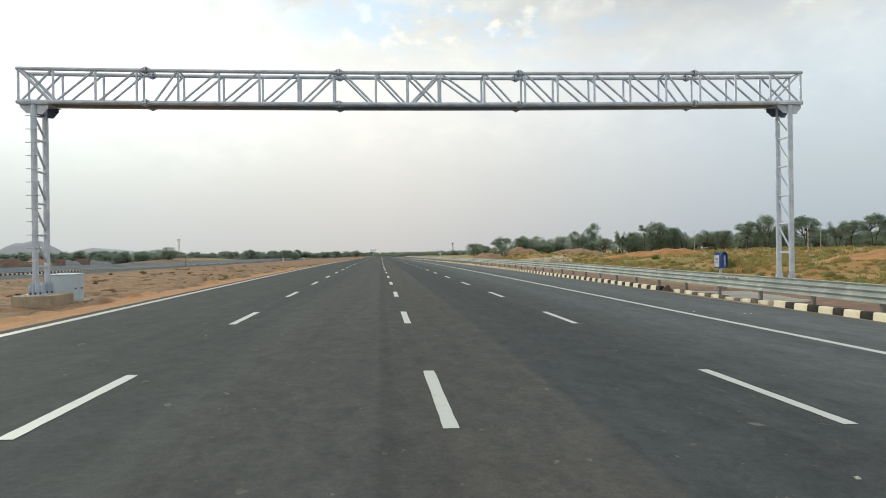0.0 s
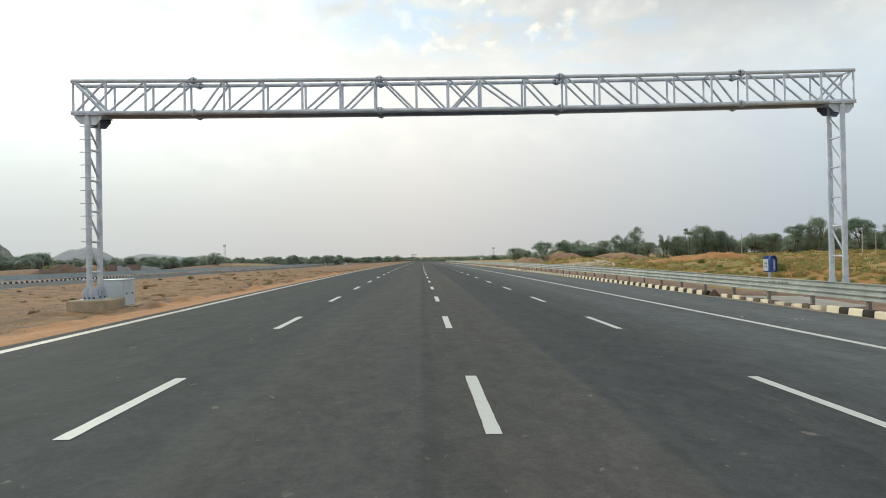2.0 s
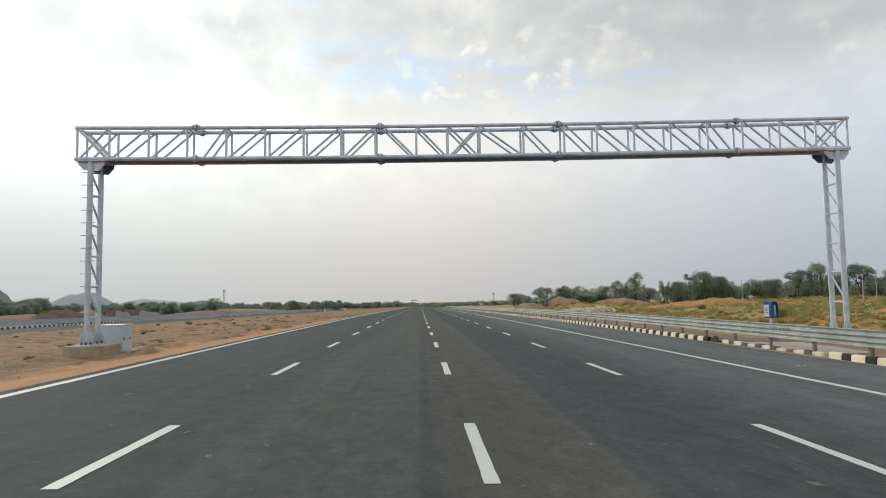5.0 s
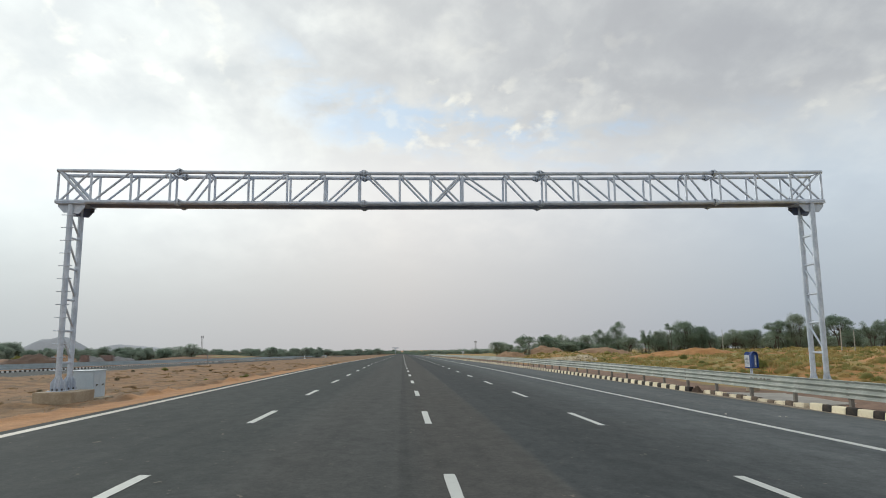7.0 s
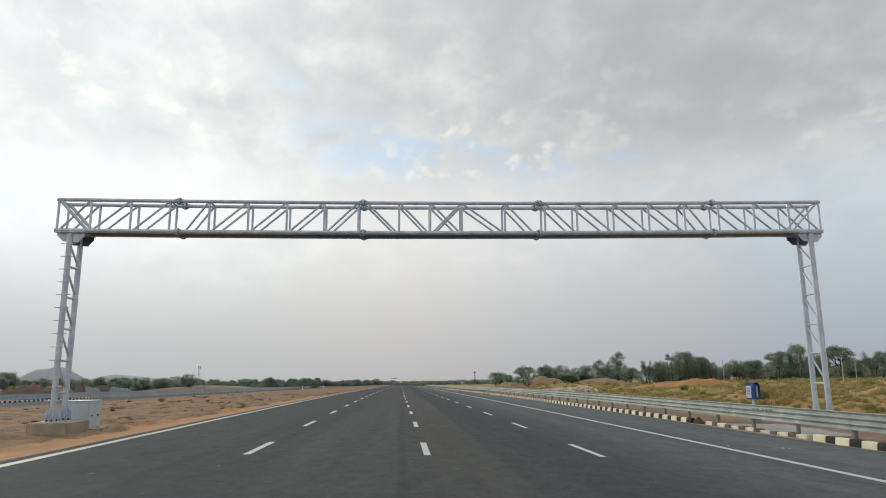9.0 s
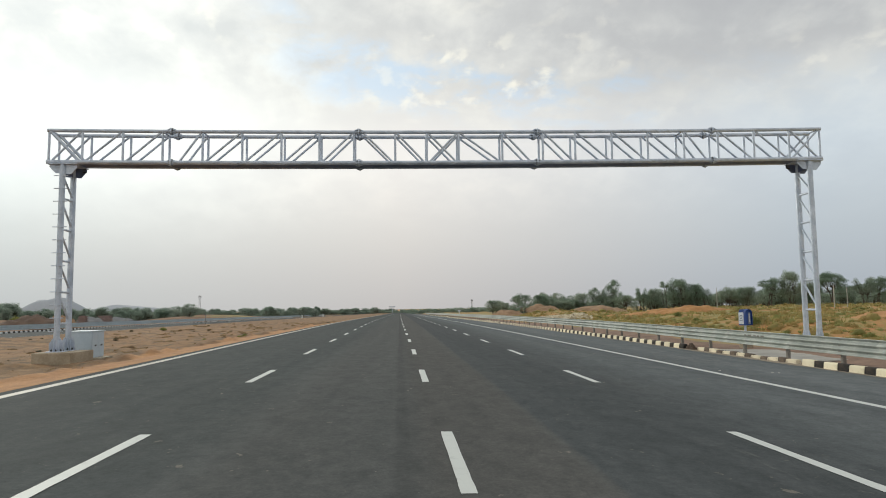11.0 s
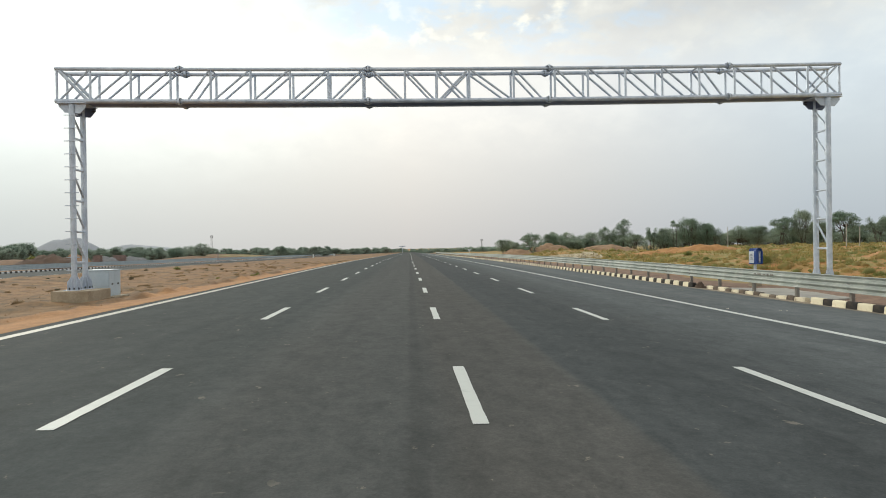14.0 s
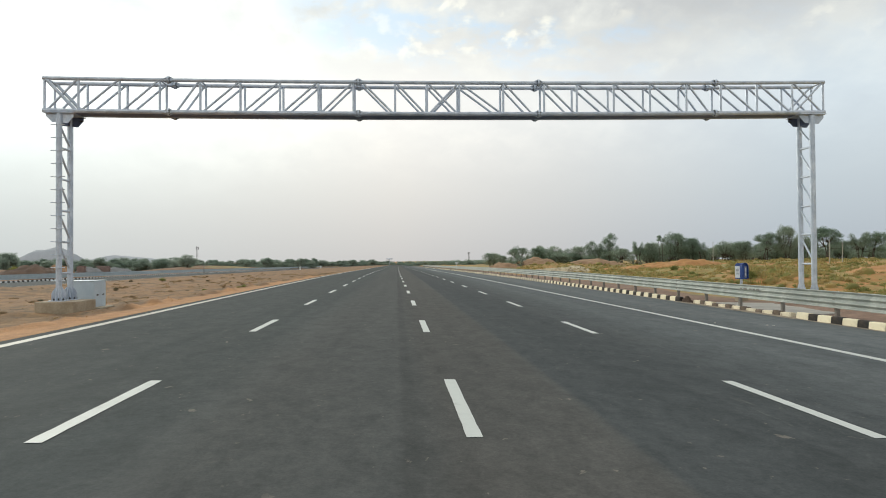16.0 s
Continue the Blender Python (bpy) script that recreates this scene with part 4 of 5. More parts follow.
def build_tree(name, h, spread, seed, form, leaves=11000, mat=None, leaf=0.072, label=""):
    """A tree from its crown inwards: leaf clumps are set out first, then limbs reach for them."""
    rng = random.Random(seed)
    tree = tagged(new(name), label or "dusty green thorn tree with thin crooked stems", "tree")
    bm = bmesh.new()
    half = spread / 2
    clumps = []                                # place, half width, half height
    count = {"umbrella": 26, "airy": 26, "plume": 26, "dome": 34, "bush": 28, "forked": 7}[form]
    for k in range(count):
        a = rng.uniform(0, 6.28)
        u = math.sqrt((k + 0.5) / count)
        if form == "umbrella":
            r, z = half * 0.86 * u, h * (0.90 - 0.20 * u * u + rng.uniform(-0.05, 0.04))
            if k % 3 == 0:
                z -= h * rng.uniform(0.15, 0.36)
            size = (half * rng.uniform(0.24, 0.40), h * rng.uniform(0.045, 0.085))
        elif form == "airy":
            r, z = half * 0.84 * rng.random() ** 0.6, h * rng.uniform(0.48, 0.93)
            size = (half * rng.uniform(0.22, 0.38), h * rng.uniform(0.04, 0.08))
        elif form == "plume":
            v = (k + 0.5) / count
            r, z = half * (0.30 + 0.65 * math.sin(math.pi * min(1, v * 0.85 + 0.15))) * rng.random() ** 0.5, h * (0.30 + 0.66 * v)
            size = (half * rng.uniform(0.24, 0.40), h * rng.uniform(0.045, 0.08))
        elif form == "forked":
            r, z = half * rng.uniform(0.2, 0.9), h * rng.uniform(0.80, 0.95)
            size = (half * rng.uniform(0.25, 0.4), h * rng.uniform(0.03, 0.05))
        else:
            low = 0.10 if form == "bush" else 0.22
            v = rng.random() ** 0.8
            r, z = half * 0.84 * math.sqrt(max(0.05, 1 - (1.25 * v - 0.35) ** 2)) * rng.random() ** 0.4, h * (low + (0.90 - low) * v)
            size = (half * rng.uniform(0.22, 0.38), h * rng.uniform(0.06, 0.11))
        clumps.append((Vector((r * math.cos(a), r * math.sin(a), z)), *size))

    def limb(a, b, r, r2):
        bend = Vector((rng.gauss(0, 0.10), rng.gauss(0, 0.10), rng.uniform(-0.02, 0.10))) * (b - a).length
        last = a
        for k in range(1, 4):
            u = k / 3
            q = a.lerp(b, u) + bend * math.sin(math.pi * u)
            tube(bm, last, q, r + (r2 - r) * (u - 1 / 3), r + (r2 - r) * u, sides=6, caps=False)
            last = q

    stems = {"umbrella": 2, "airy": 3, "plume": 2, "dome": 3, "bush": 5, "forked": 2}[form]
    fork_at = {"umbrella": 0.46, "airy": 0.32, "plume": 0.34, "dome": 0.26, "bush": 0.12, "forked": 0.58}[form]
    forks = []
    for k in range(stems):
        a = 6.28 * k / stems + rng.uniform(-0.6, 0.6)
        foot = Vector((math.cos(a), math.sin(a), 0)) * 0.10
        fork = Vector((math.cos(a) * half * 0.24, math.sin(a) * half * 0.24, h * fork_at * rng.uniform(0.85, 1.15)))
        limb(foot - Vector((0, 0, 0.4)), fork, 0.017 * h, 0.011 * h)
        forks.append(fork)
    verts, faces = [], []
    total = sum(c[1] for c in clumps)
    for c, wide, high in clumps:
        near = min(forks, key=lambda p: (p - c).length)
        knee = near.lerp(c, 0.55) + Vector((0, 0, -0.03 * h))
        limb(near, knee, 0.009 * h, 0.006 * h)
        limb(knee, c, 0.007 * h, 0.003 * h)
        for k in range(int(leaves * wide / total)):
            v = Vector((rng.gauss(0, 1), rng.gauss(0, 1), rng.gauss(0, 1))).normalized() * rng.random() ** 0.55
            v = Vector((v.x * wide * 1.15, v.y * wide * 1.15, v.z * high * 1.5))
            if form in ("umbrella", "airy", "forked"):
                v.z -= 0.30 * high * (v.x * v.x + v.y * v.y) / (wide * wide)
            p = c + v
            if p.z > 0.04 * h:
                leaf_quad(verts, faces, p, leaf, rng)
    part("trunk", bm, BARK, tree, smooth=True)
    crown = new("crown", mesh_of("crown", verts, faces, mat or LEAF))
    crown.parent = tree
    return tree


def from_eye(slope, y):
    """Where a line of sight of that sideways slope meets the given y."""
    return -0.63 + slope * (y + 6.2)


def plant(tree, slope, y, turn, h, w, down=0.05):
    """A copy of a tree, h high and w wide, where a line of sight meets y."""
    x = from_eye(slope, y)
    return copy_thing(tree, pose(x, y, ground_z(x, y) - down, 0, 0, turn) @ Matrix.Diagonal((w / 5.0, w / 5.0, h / 6.0, 1)))


kinds = [build_tree("thorn_tree", 6.0, 5.0, 3, "umbrella", label="flat-topped dusty green thorn tree in the field"),
         build_tree("thorn_tree", 6.0, 5.0, 8, "umbrella", 11500, label="broad flat-topped thorn tree with open gaps"),
         build_tree("thorn_tree", 6.0, 5.0, 21, "plume", 10500, label="tall narrow feathery green tree in the field"),
         build_tree("thorn_tree", 6.0, 5.0, 34, "dome", 15000, label="dense rounded dusty green tree in the field"),
         build_tree("thorn_tree", 6.0, 5.0, 47, "bush", 10000, label="bushy dusty green tree leafy to the ground"),
         build_tree("thorn_tree", 6.0, 5.0, 55, "airy", 10000, label="sparse thorn tree with sky between its tiers"),
         build_tree("thorn_tree", 6.0, 5.0, 63, "forked", 2600, label="nearly bare forked tree with tufts on top")]
# kind, line of sight, distance, height, width
TREES = [(3, 0.141, 154, 4.0, 4.6), (0, 0.155, 159, 3.5, 2.5), (0, 0.181, 144, 5.2, 4.0), (4, 0.184, 114, 2.5, 2.2), (4, 0.198, 144, 3.4, 2.5), (2, 0.213, 139, 5.1, 3.2), (5, 0.238, 134, 5.1, 4.2), (5, 0.253, 134, 4.5, 2.8),
         (3, 0.272, 130, 5.0, 3.6), (2, 0.291, 126, 5.7, 2.7), (5, 0.301, 126, 5.4, 2.2), (2, 0.321, 124, 7.1, 3.3), (0, 0.338, 120, 4.2, 3.6), (5, 0.365, 124, 5.2, 2.2), (3, 0.385, 124, 5.1, 3.1), (6, 0.400, 118, 6.2, 2.1),
         (3, 0.423, 118, 6.3, 5.0), (3, 0.448, 118, 5.2, 4.2), (4, 0.464, 116, 3.9, 2.7), (4, 0.480, 120, 3.3, 3.2), (5, 0.500, 120, 5.0, 3.4), (3, 0.528, 118, 4.3, 3.9), (1, 0.567, 116, 5.7, 3.7), (3, 0.599, 114, 6.8, 4.0),
         (5, 0.626, 116, 6.1, 3.5), (1, 0.664, 114, 6.6, 4.8), (5, 0.716, 110, 5.7, 3.3), (1, 0.739, 110, 5.7, 3.3), (1, 0.776, 108, 6.8, 4.4), (3, 0.812, 106, 6.1, 4.3), (1, 0.846, 104, 6.5, 4.2), (5, 0.880, 104, 5.9, 3.7)]
rng = random.Random(4)
for kind, slope, y, h, w in TREES:
    tagged(plant(kinds[kind], slope, y, rng.uniform(0, 360), h * 0.96, w * (1.3 if kind in (0, 1, 5) else 1.12)), group="thorn trees beyond the field")
# lower growth that closes the row behind them
for k in range(96):
    slope = 0.205 + 0.69 * k / 95 + rng.uniform(-0.006, 0.006)
    if 0.345 < slope < 0.358:
        continue
    full = 0.75 if slope < 0.36 else 1.0
    tagged(plant(kinds[rng.choice((4, 4, 3, 5))], slope, rng.uniform(122, 146), rng.uniform(0, 360), rng.uniform(3.0, 5.2) * full, rng.uniform(3.4, 5.6)), group="thorn trees beyond the field")
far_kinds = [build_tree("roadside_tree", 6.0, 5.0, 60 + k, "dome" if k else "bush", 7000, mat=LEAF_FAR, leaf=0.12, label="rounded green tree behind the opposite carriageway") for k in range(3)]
for k in range(230):
    slope = -0.74 + 0.727 * (k / 229) ** 0.75 + rng.uniform(-0.006, 0.006)
    y = rng.uniform(190, 250) if slope < -0.3 else rng.uniform(300, 430) if slope < -0.12 else rng.uniform(520, 760) if slope < -0.035 else rng.uniform(780, 900)
    size = rng.uniform(2.0, 4.8) * (1.45 if slope < -0.55 else 1.0 if y < 280 else 1.15 if y < 500 else 1.3)
    tagged(plant(rng.choice(far_kinds), slope, y, rng.uniform(0, 360), size, size * (rng.uniform(1.0, 1.6) if y < 500 else rng.uniform(1.4, 2.3))), group="trees behind the opposite carriageway")


def build_far_woods():
    """The distant tree line, too far and too many to tell apart."""
    rng = random.Random(52)
    spots = []
    for k in range(110):
        slope = -0.34 + 0.35 * k / 109 + rng.uniform(-0.003, 0.003)
        y = rng.uniform(330, 440) if slope < -0.14 else rng.uniform(560, 700) if slope < -0.035 else rng.uniform(800, 900)
        h = rng.uniform(1.6, 3.2) * (1.0 if y < 500 else 1.3)
        spots.append((slope, y, h, h * rng.uniform(1.6, 2.8)))
    for k in range(90):
        slope = 0.012 + 0.165 * k / 89 + rng.uniform(-0.003, 0.003)
        h = rng.uniform(1.8, 4.4) * (0.75 + 2.0 * slope)
        spots.append((slope, rng.uniform(420, 640), h, h * rng.uniform(1.2, 2.2)))
    for k in range(70):
        slope = -0.10 + 0.20 * k / 69 + rng.uniform(-0.002, 0.002)
        h = rng.uniform(4.5, 8.0)
        spots.append((slope, rng.uniform(1150, 1400), h, h * 1.4))
    verts, faces = [], []
    for slope, y, h, w in spots:
        x = from_eye(slope, y)
        z = ground_z(x, y)
        for b in range(5):
            bx, bw, bh = x + rng.uniform(-0.35, 0.35) * w, w * rng.uniform(0.18, 0.34), h * rng.uniform(0.6, 1.0)
            for k in range(110):
                v = Vector((rng.gauss(0, 1), rng.gauss(0, 1), rng.gauss(0, 1))).normalized() * rng.random() ** 0.4
                leaf_quad(verts, faces, Vector((bx + v.x * bw, y + v.y * bw, z + bh * (0.52 + 0.48 * v.z))), 0.085 * h + 0.04, rng)
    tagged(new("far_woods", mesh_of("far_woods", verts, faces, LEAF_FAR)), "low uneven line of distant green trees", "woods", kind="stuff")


build_far_woods()
for ob in kinds + far_kinds:
    for o in (*ob.children_recursive, ob):
        bpy.data.objects.remove(o)


def build_shrub(seed, mat, size=0.5, leaves=700):
    rng = random.Random(seed)
    verts, faces = [], []
    lobes = [(0.0, 0.0, size * 0.75)] + [(size * 0.5 * math.cos(a), size * 0.5 * math.sin(a), size * rng.uniform(0.35, 0.55)) for a in (rng.uniform(0, 6.28) for k in range(4))]
    for x, y, r in lobes:
        tuft_body(verts, faces, x, y, 0.0, r, r * 0.9, rng)
        for k in range(leaves // 5):
            a, q = rng.uniform(0, 6.28), r * rng.random() ** 0.5
            z = r * 0.9 * rng.uniform(0.8, 1.25) * (1 - (q / r) ** 2 * 0.85)
            leaf_quad(verts, faces, Vector((x + q * math.cos(a), y + q * math.sin(a), z + 0.02)), size * 0.07, rng)
    me = mesh_of("shrub", verts, faces, mat)
    for p in me.polygons:
        p.use_smooth = True
    return me


shrubs = [build_shrub(k, SHRUB) for k in range(5)]
dry_bushes = [build_shrub(k, DRY_BUSH) for k in range(20, 25)]


def scatter_shrubs(count, xr, yr, sizes, label, group, seed, kinds=shrubs):
    rng = random.Random(seed)
    for k in range(count):
        x, y = rng.uniform(*xr), rng.uniform(*yr)
        if abs(x - 15.9) < 1.6 and abs(y - 20) < 2.5:
            continue
        ob = new("shrub", kinds[rng.randrange(5)])
        s = rng.uniform(*sizes)
        ob.matrix_world = pose(x, y, ground_z(x, y) - 0.03, 0, 0, rng.uniform(0, 360)) @ Matrix.Diagonal((s, s, s * rng.uniform(0.6, 1.0), 1))
        tagged(ob, label, "shrub", group)


scatter_shrubs(140, (17, 95), (16, 112), (0.5, 1.5), "low dusty green shrub in the dry field", "shrubs in the field", 6)
scatter_shrubs(64, (-26, -10.2), (14, 120), (0.18, 0.5), "small dry brown bush on the sandy median", "bushes on the median", 9, dry_bushes)
scatter_shrubs(36, (-100, -52), (62, 135), (0.9, 2.4), "dry brown bush behind the opposite carriageway", "dry bushes behind the carriageway", 19, dry_bushes)
scatter_shrubs(45, (-95, -49.5), (45, 120), (1.0, 2.6), "green shrub behind the opposite carriageway", "shrubs behind the carriageway", 12)


for x, y, size in ((-10.2, 8.1, 0.55), (-10.0, 8.8, 0.5), (-10.6, 7.9, 0.4)):
    ob = new("shrub", shrubs[1])
    ob.matrix_world = pose(x, y, ground_z(x, y) - 0.03, 0, 0, 40 * x) @ Matrix.Scale(size, 4)
    tagged(ob, "small green weed at the edge of the sandy verge", "shrub", "weeds on the verge")


def build_grass():
    rng = random.Random(2)
    verts, faces = [], []
    for k in range(8000):
        y = 8 + 105 * rng.random() ** 0.8
        x = 15.5 + 75 * rng.random() ** 1.1
        if noise.noise((x * 0.12, y * 0.12, 4)) + 0.5 * noise.noise((x * 0.5, y * 0.5, 9)) < -0.05:
            continue
        z = ground_z(x, y)
        for b in range(4):
            a = rng.uniform(0, 6.28)
            w, h = rng.uniform(0.03, 0.08), rng.uniform(0.12, 0.42)
            p = Vector((x + rng.gauss(0, 0.16), y + rng.gauss(0, 0.16), z - 0.02))
            s = Vector((math.cos(a), math.sin(a), 0)) * w
            k2 = len(verts)
            verts += [p - s, p + s, p + Vector((rng.gauss(0, 0.1), rng.gauss(0, 0.1), h))]
            faces.append((k2, k2 + 1, k2 + 2))
    ob = new("dry_grass", mesh_of("dry_grass", verts, faces, DRY))
    tagged(ob, "patchy yellow-green dry grass in the field", "grass", kind="stuff")


build_grass()


def build_scrub():
    """Low round tufts all over the field, too many to count."""
    rng = random.Random(77)
    verts, faces = [], []
    for k in range(12500):
        y = 14 + 104 * rng.random() ** 1.4
        x = 16.0 + (0.80 * (y + 6) + 6) * rng.random()
        if abs(x - 15.9) < 2 and abs(y - 20) < 3:
            continue
        thick = noise.noise((x * 0.13, y * 0.13, 4)) + 0.5 * noise.noise((x * 0.4, y * 0.4, 9))
        if thick < (rng.uniform(-0.55, -0.05) if y < 45 else rng.uniform(-0.40, 0.0)):
            continue
        z = ground_z(x, y) - 0.03
        size = rng.uniform(0.10, 0.34) * (1.0 if rng.random() < 0.88 else 1.7) * (1.0 if y < 45 else 1.25)
        near = y < 45
        leaf = size * (0.05 if near else 0.09) + 0.012
        high = size * rng.uniform(0.45, 0.75)
        tuft_body(verts, faces, x, y, z, size, high, rng)
        for j in range(60 if near else 24):
            a = rng.uniform(0, 6.28)
            r = size * rng.random() ** 0.5
            h = high * rng.uniform(0.75, 1.15) * (1 - (r / size) ** 2 * 0.9)
            leaf_quad(verts, faces, Vector((x + r * math.cos(a), y + r * math.sin(a), z + h + 0.02)), leaf, rng)
    ob = new("field_scrub", mesh_of("field_scrub", verts, faces, SCRUB))
    for p in ob.data.polygons:
        p.use_smooth = True
    tagged(ob, "low yellow-green scrub tufts covering the field", "scrub", kind="stuff")


build_scrub()


def build_weeds():
    """Flat dry weeds in loose drifts on the median, too many to count."""
    rng = random.Random(13)
    verts, faces = [], []
    for k in range(1150):
        x = -10.0 - 16 * rng.random() ** 1.1
        y = 2 + 110 * rng.random() ** 1.2
        if noise.noise((x * 0.5, y * 0.16, 2.0)) + 0.5 * noise.noise((x * 1.3, y * 0.6, 7.0)) < 0.20:
            continue
        if -14.2 < x < -11.8 and 18.4 < y < 23:
            continue
        z = ground_z(x, y) - 0.02
        size = rng.uniform(0.10, 0.34)
        high = size * rng.uniform(0.2, 0.4)
        tuft_body(verts, faces, x, y, z, size, high, rng)
        for j in range(40):
            a, r = rng.uniform(0, 6.28), size * rng.random() ** 0.5
            h = high * rng.uniform(0.7, 1.4) * (1 - (r / size) ** 2 * 0.8)
            leaf_quad(verts, faces, Vector((x + r * math.cos(a) * 1.2, y + r * math.sin(a), z + h + 0.01)), 0.016 + 0.0004 * y, rng)
    ob = new("median_weeds", mesh_of("median_weeds", verts, faces, WEED))
    for p in ob.data.polygons:
        p.use_smooth = True
    tagged(ob, "low dry olive-brown weeds on the sandy median", "weeds", kind="stuff")


for x, y, size in ((-24.4, 64, 0.85), (-11.2, 41, 0.62), (-12.2, 44, 0.5), (-13.0, 38, 0.4)):
    ob = new("shrub", shrubs[3])
    ob.matrix_world = pose(x, y, ground_z(x, y) - 0.03, 0, 0, 70 * y) @ Matrix.Scale(size, 4)
    tagged(ob, "dark green low bush alone on the median", "shrub", "bushes on the median")


build_weeds()


def build_clods():
    """Loose clods and stones on the median, too many to count."""
    rng = random.Random(31)
    verts, faces = [], []
    for k in range(2400):
        x = -9.3 - 14 * rng.random() ** 1.3
        y = -1 + 62 * rng.random() ** 1.4
        r = rng.uniform(0.008, 0.028) * (1.0 if rng.random() < 0.95 else 1.9)
        z = ground_z(x, y) + r * 0.25
        k2 = len(verts)
        a = rng.uniform(0, 6.28)
        for j in range(4):
            t = a + j * math.pi / 2
            q = r * rng.uniform(0.7, 1.4)
            verts.append((x + q * math.cos(t), y + q * math.sin(t), z - r * 0.6 + rng.uniform(-0.3, 0.3) * r))
        verts.append((x + rng.uniform(-0.3, 0.3) * r, y + rng.uniform(-0.3, 0.3) * r, z + r * rng.uniform(0.4, 0.9)))
        for j in range(4):
            faces.append((k2 + j, k2 + (j + 1) % 4, k2 + 4))
    ob = new("soil_clods", mesh_of("soil_clods", verts, faces, GROUND))
    tagged(ob, "loose soil clods and pebbles on the median", "clods", kind="stuff")


build_clods()


# ---- distance ----
def build_hill(name, x, y, half, high, seed, rough, label):
    bm = bmesh.new()
    last = None
    for i in range(41):
        u = -1 + i / 20
        row = []
        for j in range(21):
            v = -1 + j / 10
            base = max(0.0, 1 - u * u) ** 1.2 * max(0.0, 1 - v * v)
            q = Vector((u * 2.1 + seed, v * 2.1, seed))
            z = high * base * (1 + rough * noise.fractal(q, 1.0, 2.0, 5))
            row.append(bm.verts.new((x + u * half, y + v * half * 0.5, sink(y) - 3 + z)))
        if last:
            for j in range(20):
                bm.faces.new((last[j], row[j], row[j + 1], last[j + 1]))
        last = row
    tagged(part(name, bm, ROCK, smooth=True), label, "hill", kind="structure")


def build_outcrop(x, y, half, high):
    """A steep crag: stepped on one side, one long straight slope on the other."""
    bm = bmesh.new()
    last = None
    for i in range(61):
        u = -1 + i / 30
        ridge = lerp(u, [(-1.0, 0.0), (-0.86, 0.30), (-0.80, 0.78), (-0.45, 0.84), (-0.38, 0.97), (0.05, 1.0), (0.20, 0.90), (1.0, 0.15)])
        row = []
        for j in range(25):
            v = -1 + j / 12
            q = Vector((u * 3.0, v * 3.0, 4.0))
            z = high * ridge * (1 - abs(v)) ** 0.8 * (1 + 0.10 * noise.fractal(q, 1.0, 2.0, 5)) + 1.2 * noise.fractal(q * 3, 1.0, 2.0, 4)
            row.append(bm.verts.new((x + u * half, y + v * half * 0.7, sink(y) - 3 + z)))
        if last:
            for j in range(24):
                bm.faces.new((last[j], row[j], row[j + 1], last[j + 1]))
        last = row
    tagged(part("hill", bm, CRAG), "steep stepped rocky crag behind the trees", "hill", kind="structure")


build_hill("hill", -640, 1290, 84, 38, 3, 0.15, "low grey rocky hill in the haze")
build_hill("hill", -592, 1500, 140, 26, 7, 0.15, "long low hill in the haze")
build_outcrop(-400, 640, 25, 29)


def build_mast(slope, y, h, r):
    x = from_eye(slope, y)
    z = ground_z(x, y)
    top = tagged(new("radio_mast"), "slim grey lattice mast far behind the trees", "mast")
    bm = bmesh.new()
    w = 0.9 * r
    cs = [(math.cos(a) * w, math.sin(a) * w) for a in (0.3, 2.4, 4.5)]
    for a, b in cs:
        tube(bm, (x + a, y + b, z), (x + a * 0.5, y + b * 0.5, z + h), 0.12 * r, sides=5)
    for k in range(10):
        u, v = k / 10, (k + 1) / 10
        p, q = cs[k % 3], cs[(k + 1) % 3]
        tube(bm, (x + p[0] * (1 - u / 2), y + p[1] * (1 - u / 2), z + h * u), (x + q[0] * (1 - v / 2), y + q[1] * (1 - v / 2), z + h * v), 0.07 * r, sides=5)
    part("lattice", bm, MAST, top)
    for a, b in cs:
        bm = bmesh.new()
        box(bm, (x + a * 1.1 - 0.2, y + b * 1.1 - 0.2, z + h * 0.86), (x + a * 1.1 + 0.2, y + b * 1.1 + 0.2, z + h * 0.98), 0.05)
        part("antenna", bm, MAST, top)


build_mast(-0.289, 600, 18.6, 1.15)
build_mast(0.107, 600, 11.0, 1.0)


def build_pole(slope, y, h, label):
    x = from_eye(slope, y)
    z = ground_z(x, y)
    top = tagged(new("utility_pole"), label, "pole")
    bm = bmesh.new()
    tube(bm, (x, y, z - 0.2), (x, y, z + h), 0.065, 0.045, sides=8)
    part("shaft", bm, APRON, top)
    bm = bmesh.new()
    tube(bm, (x, y, z + h), (x, y, z + h + 0.12), 0.05, 0.03, sides=6)
    part("insulator", bm, GRAVEL, top)


for slope, y, h in ((0.4815, 100, 3.8), (0.667, 82, 3.2), (0.688, 84, 3.1)):
    build_pole(slope, y, h, "thin pale concrete utility pole at the field edge")


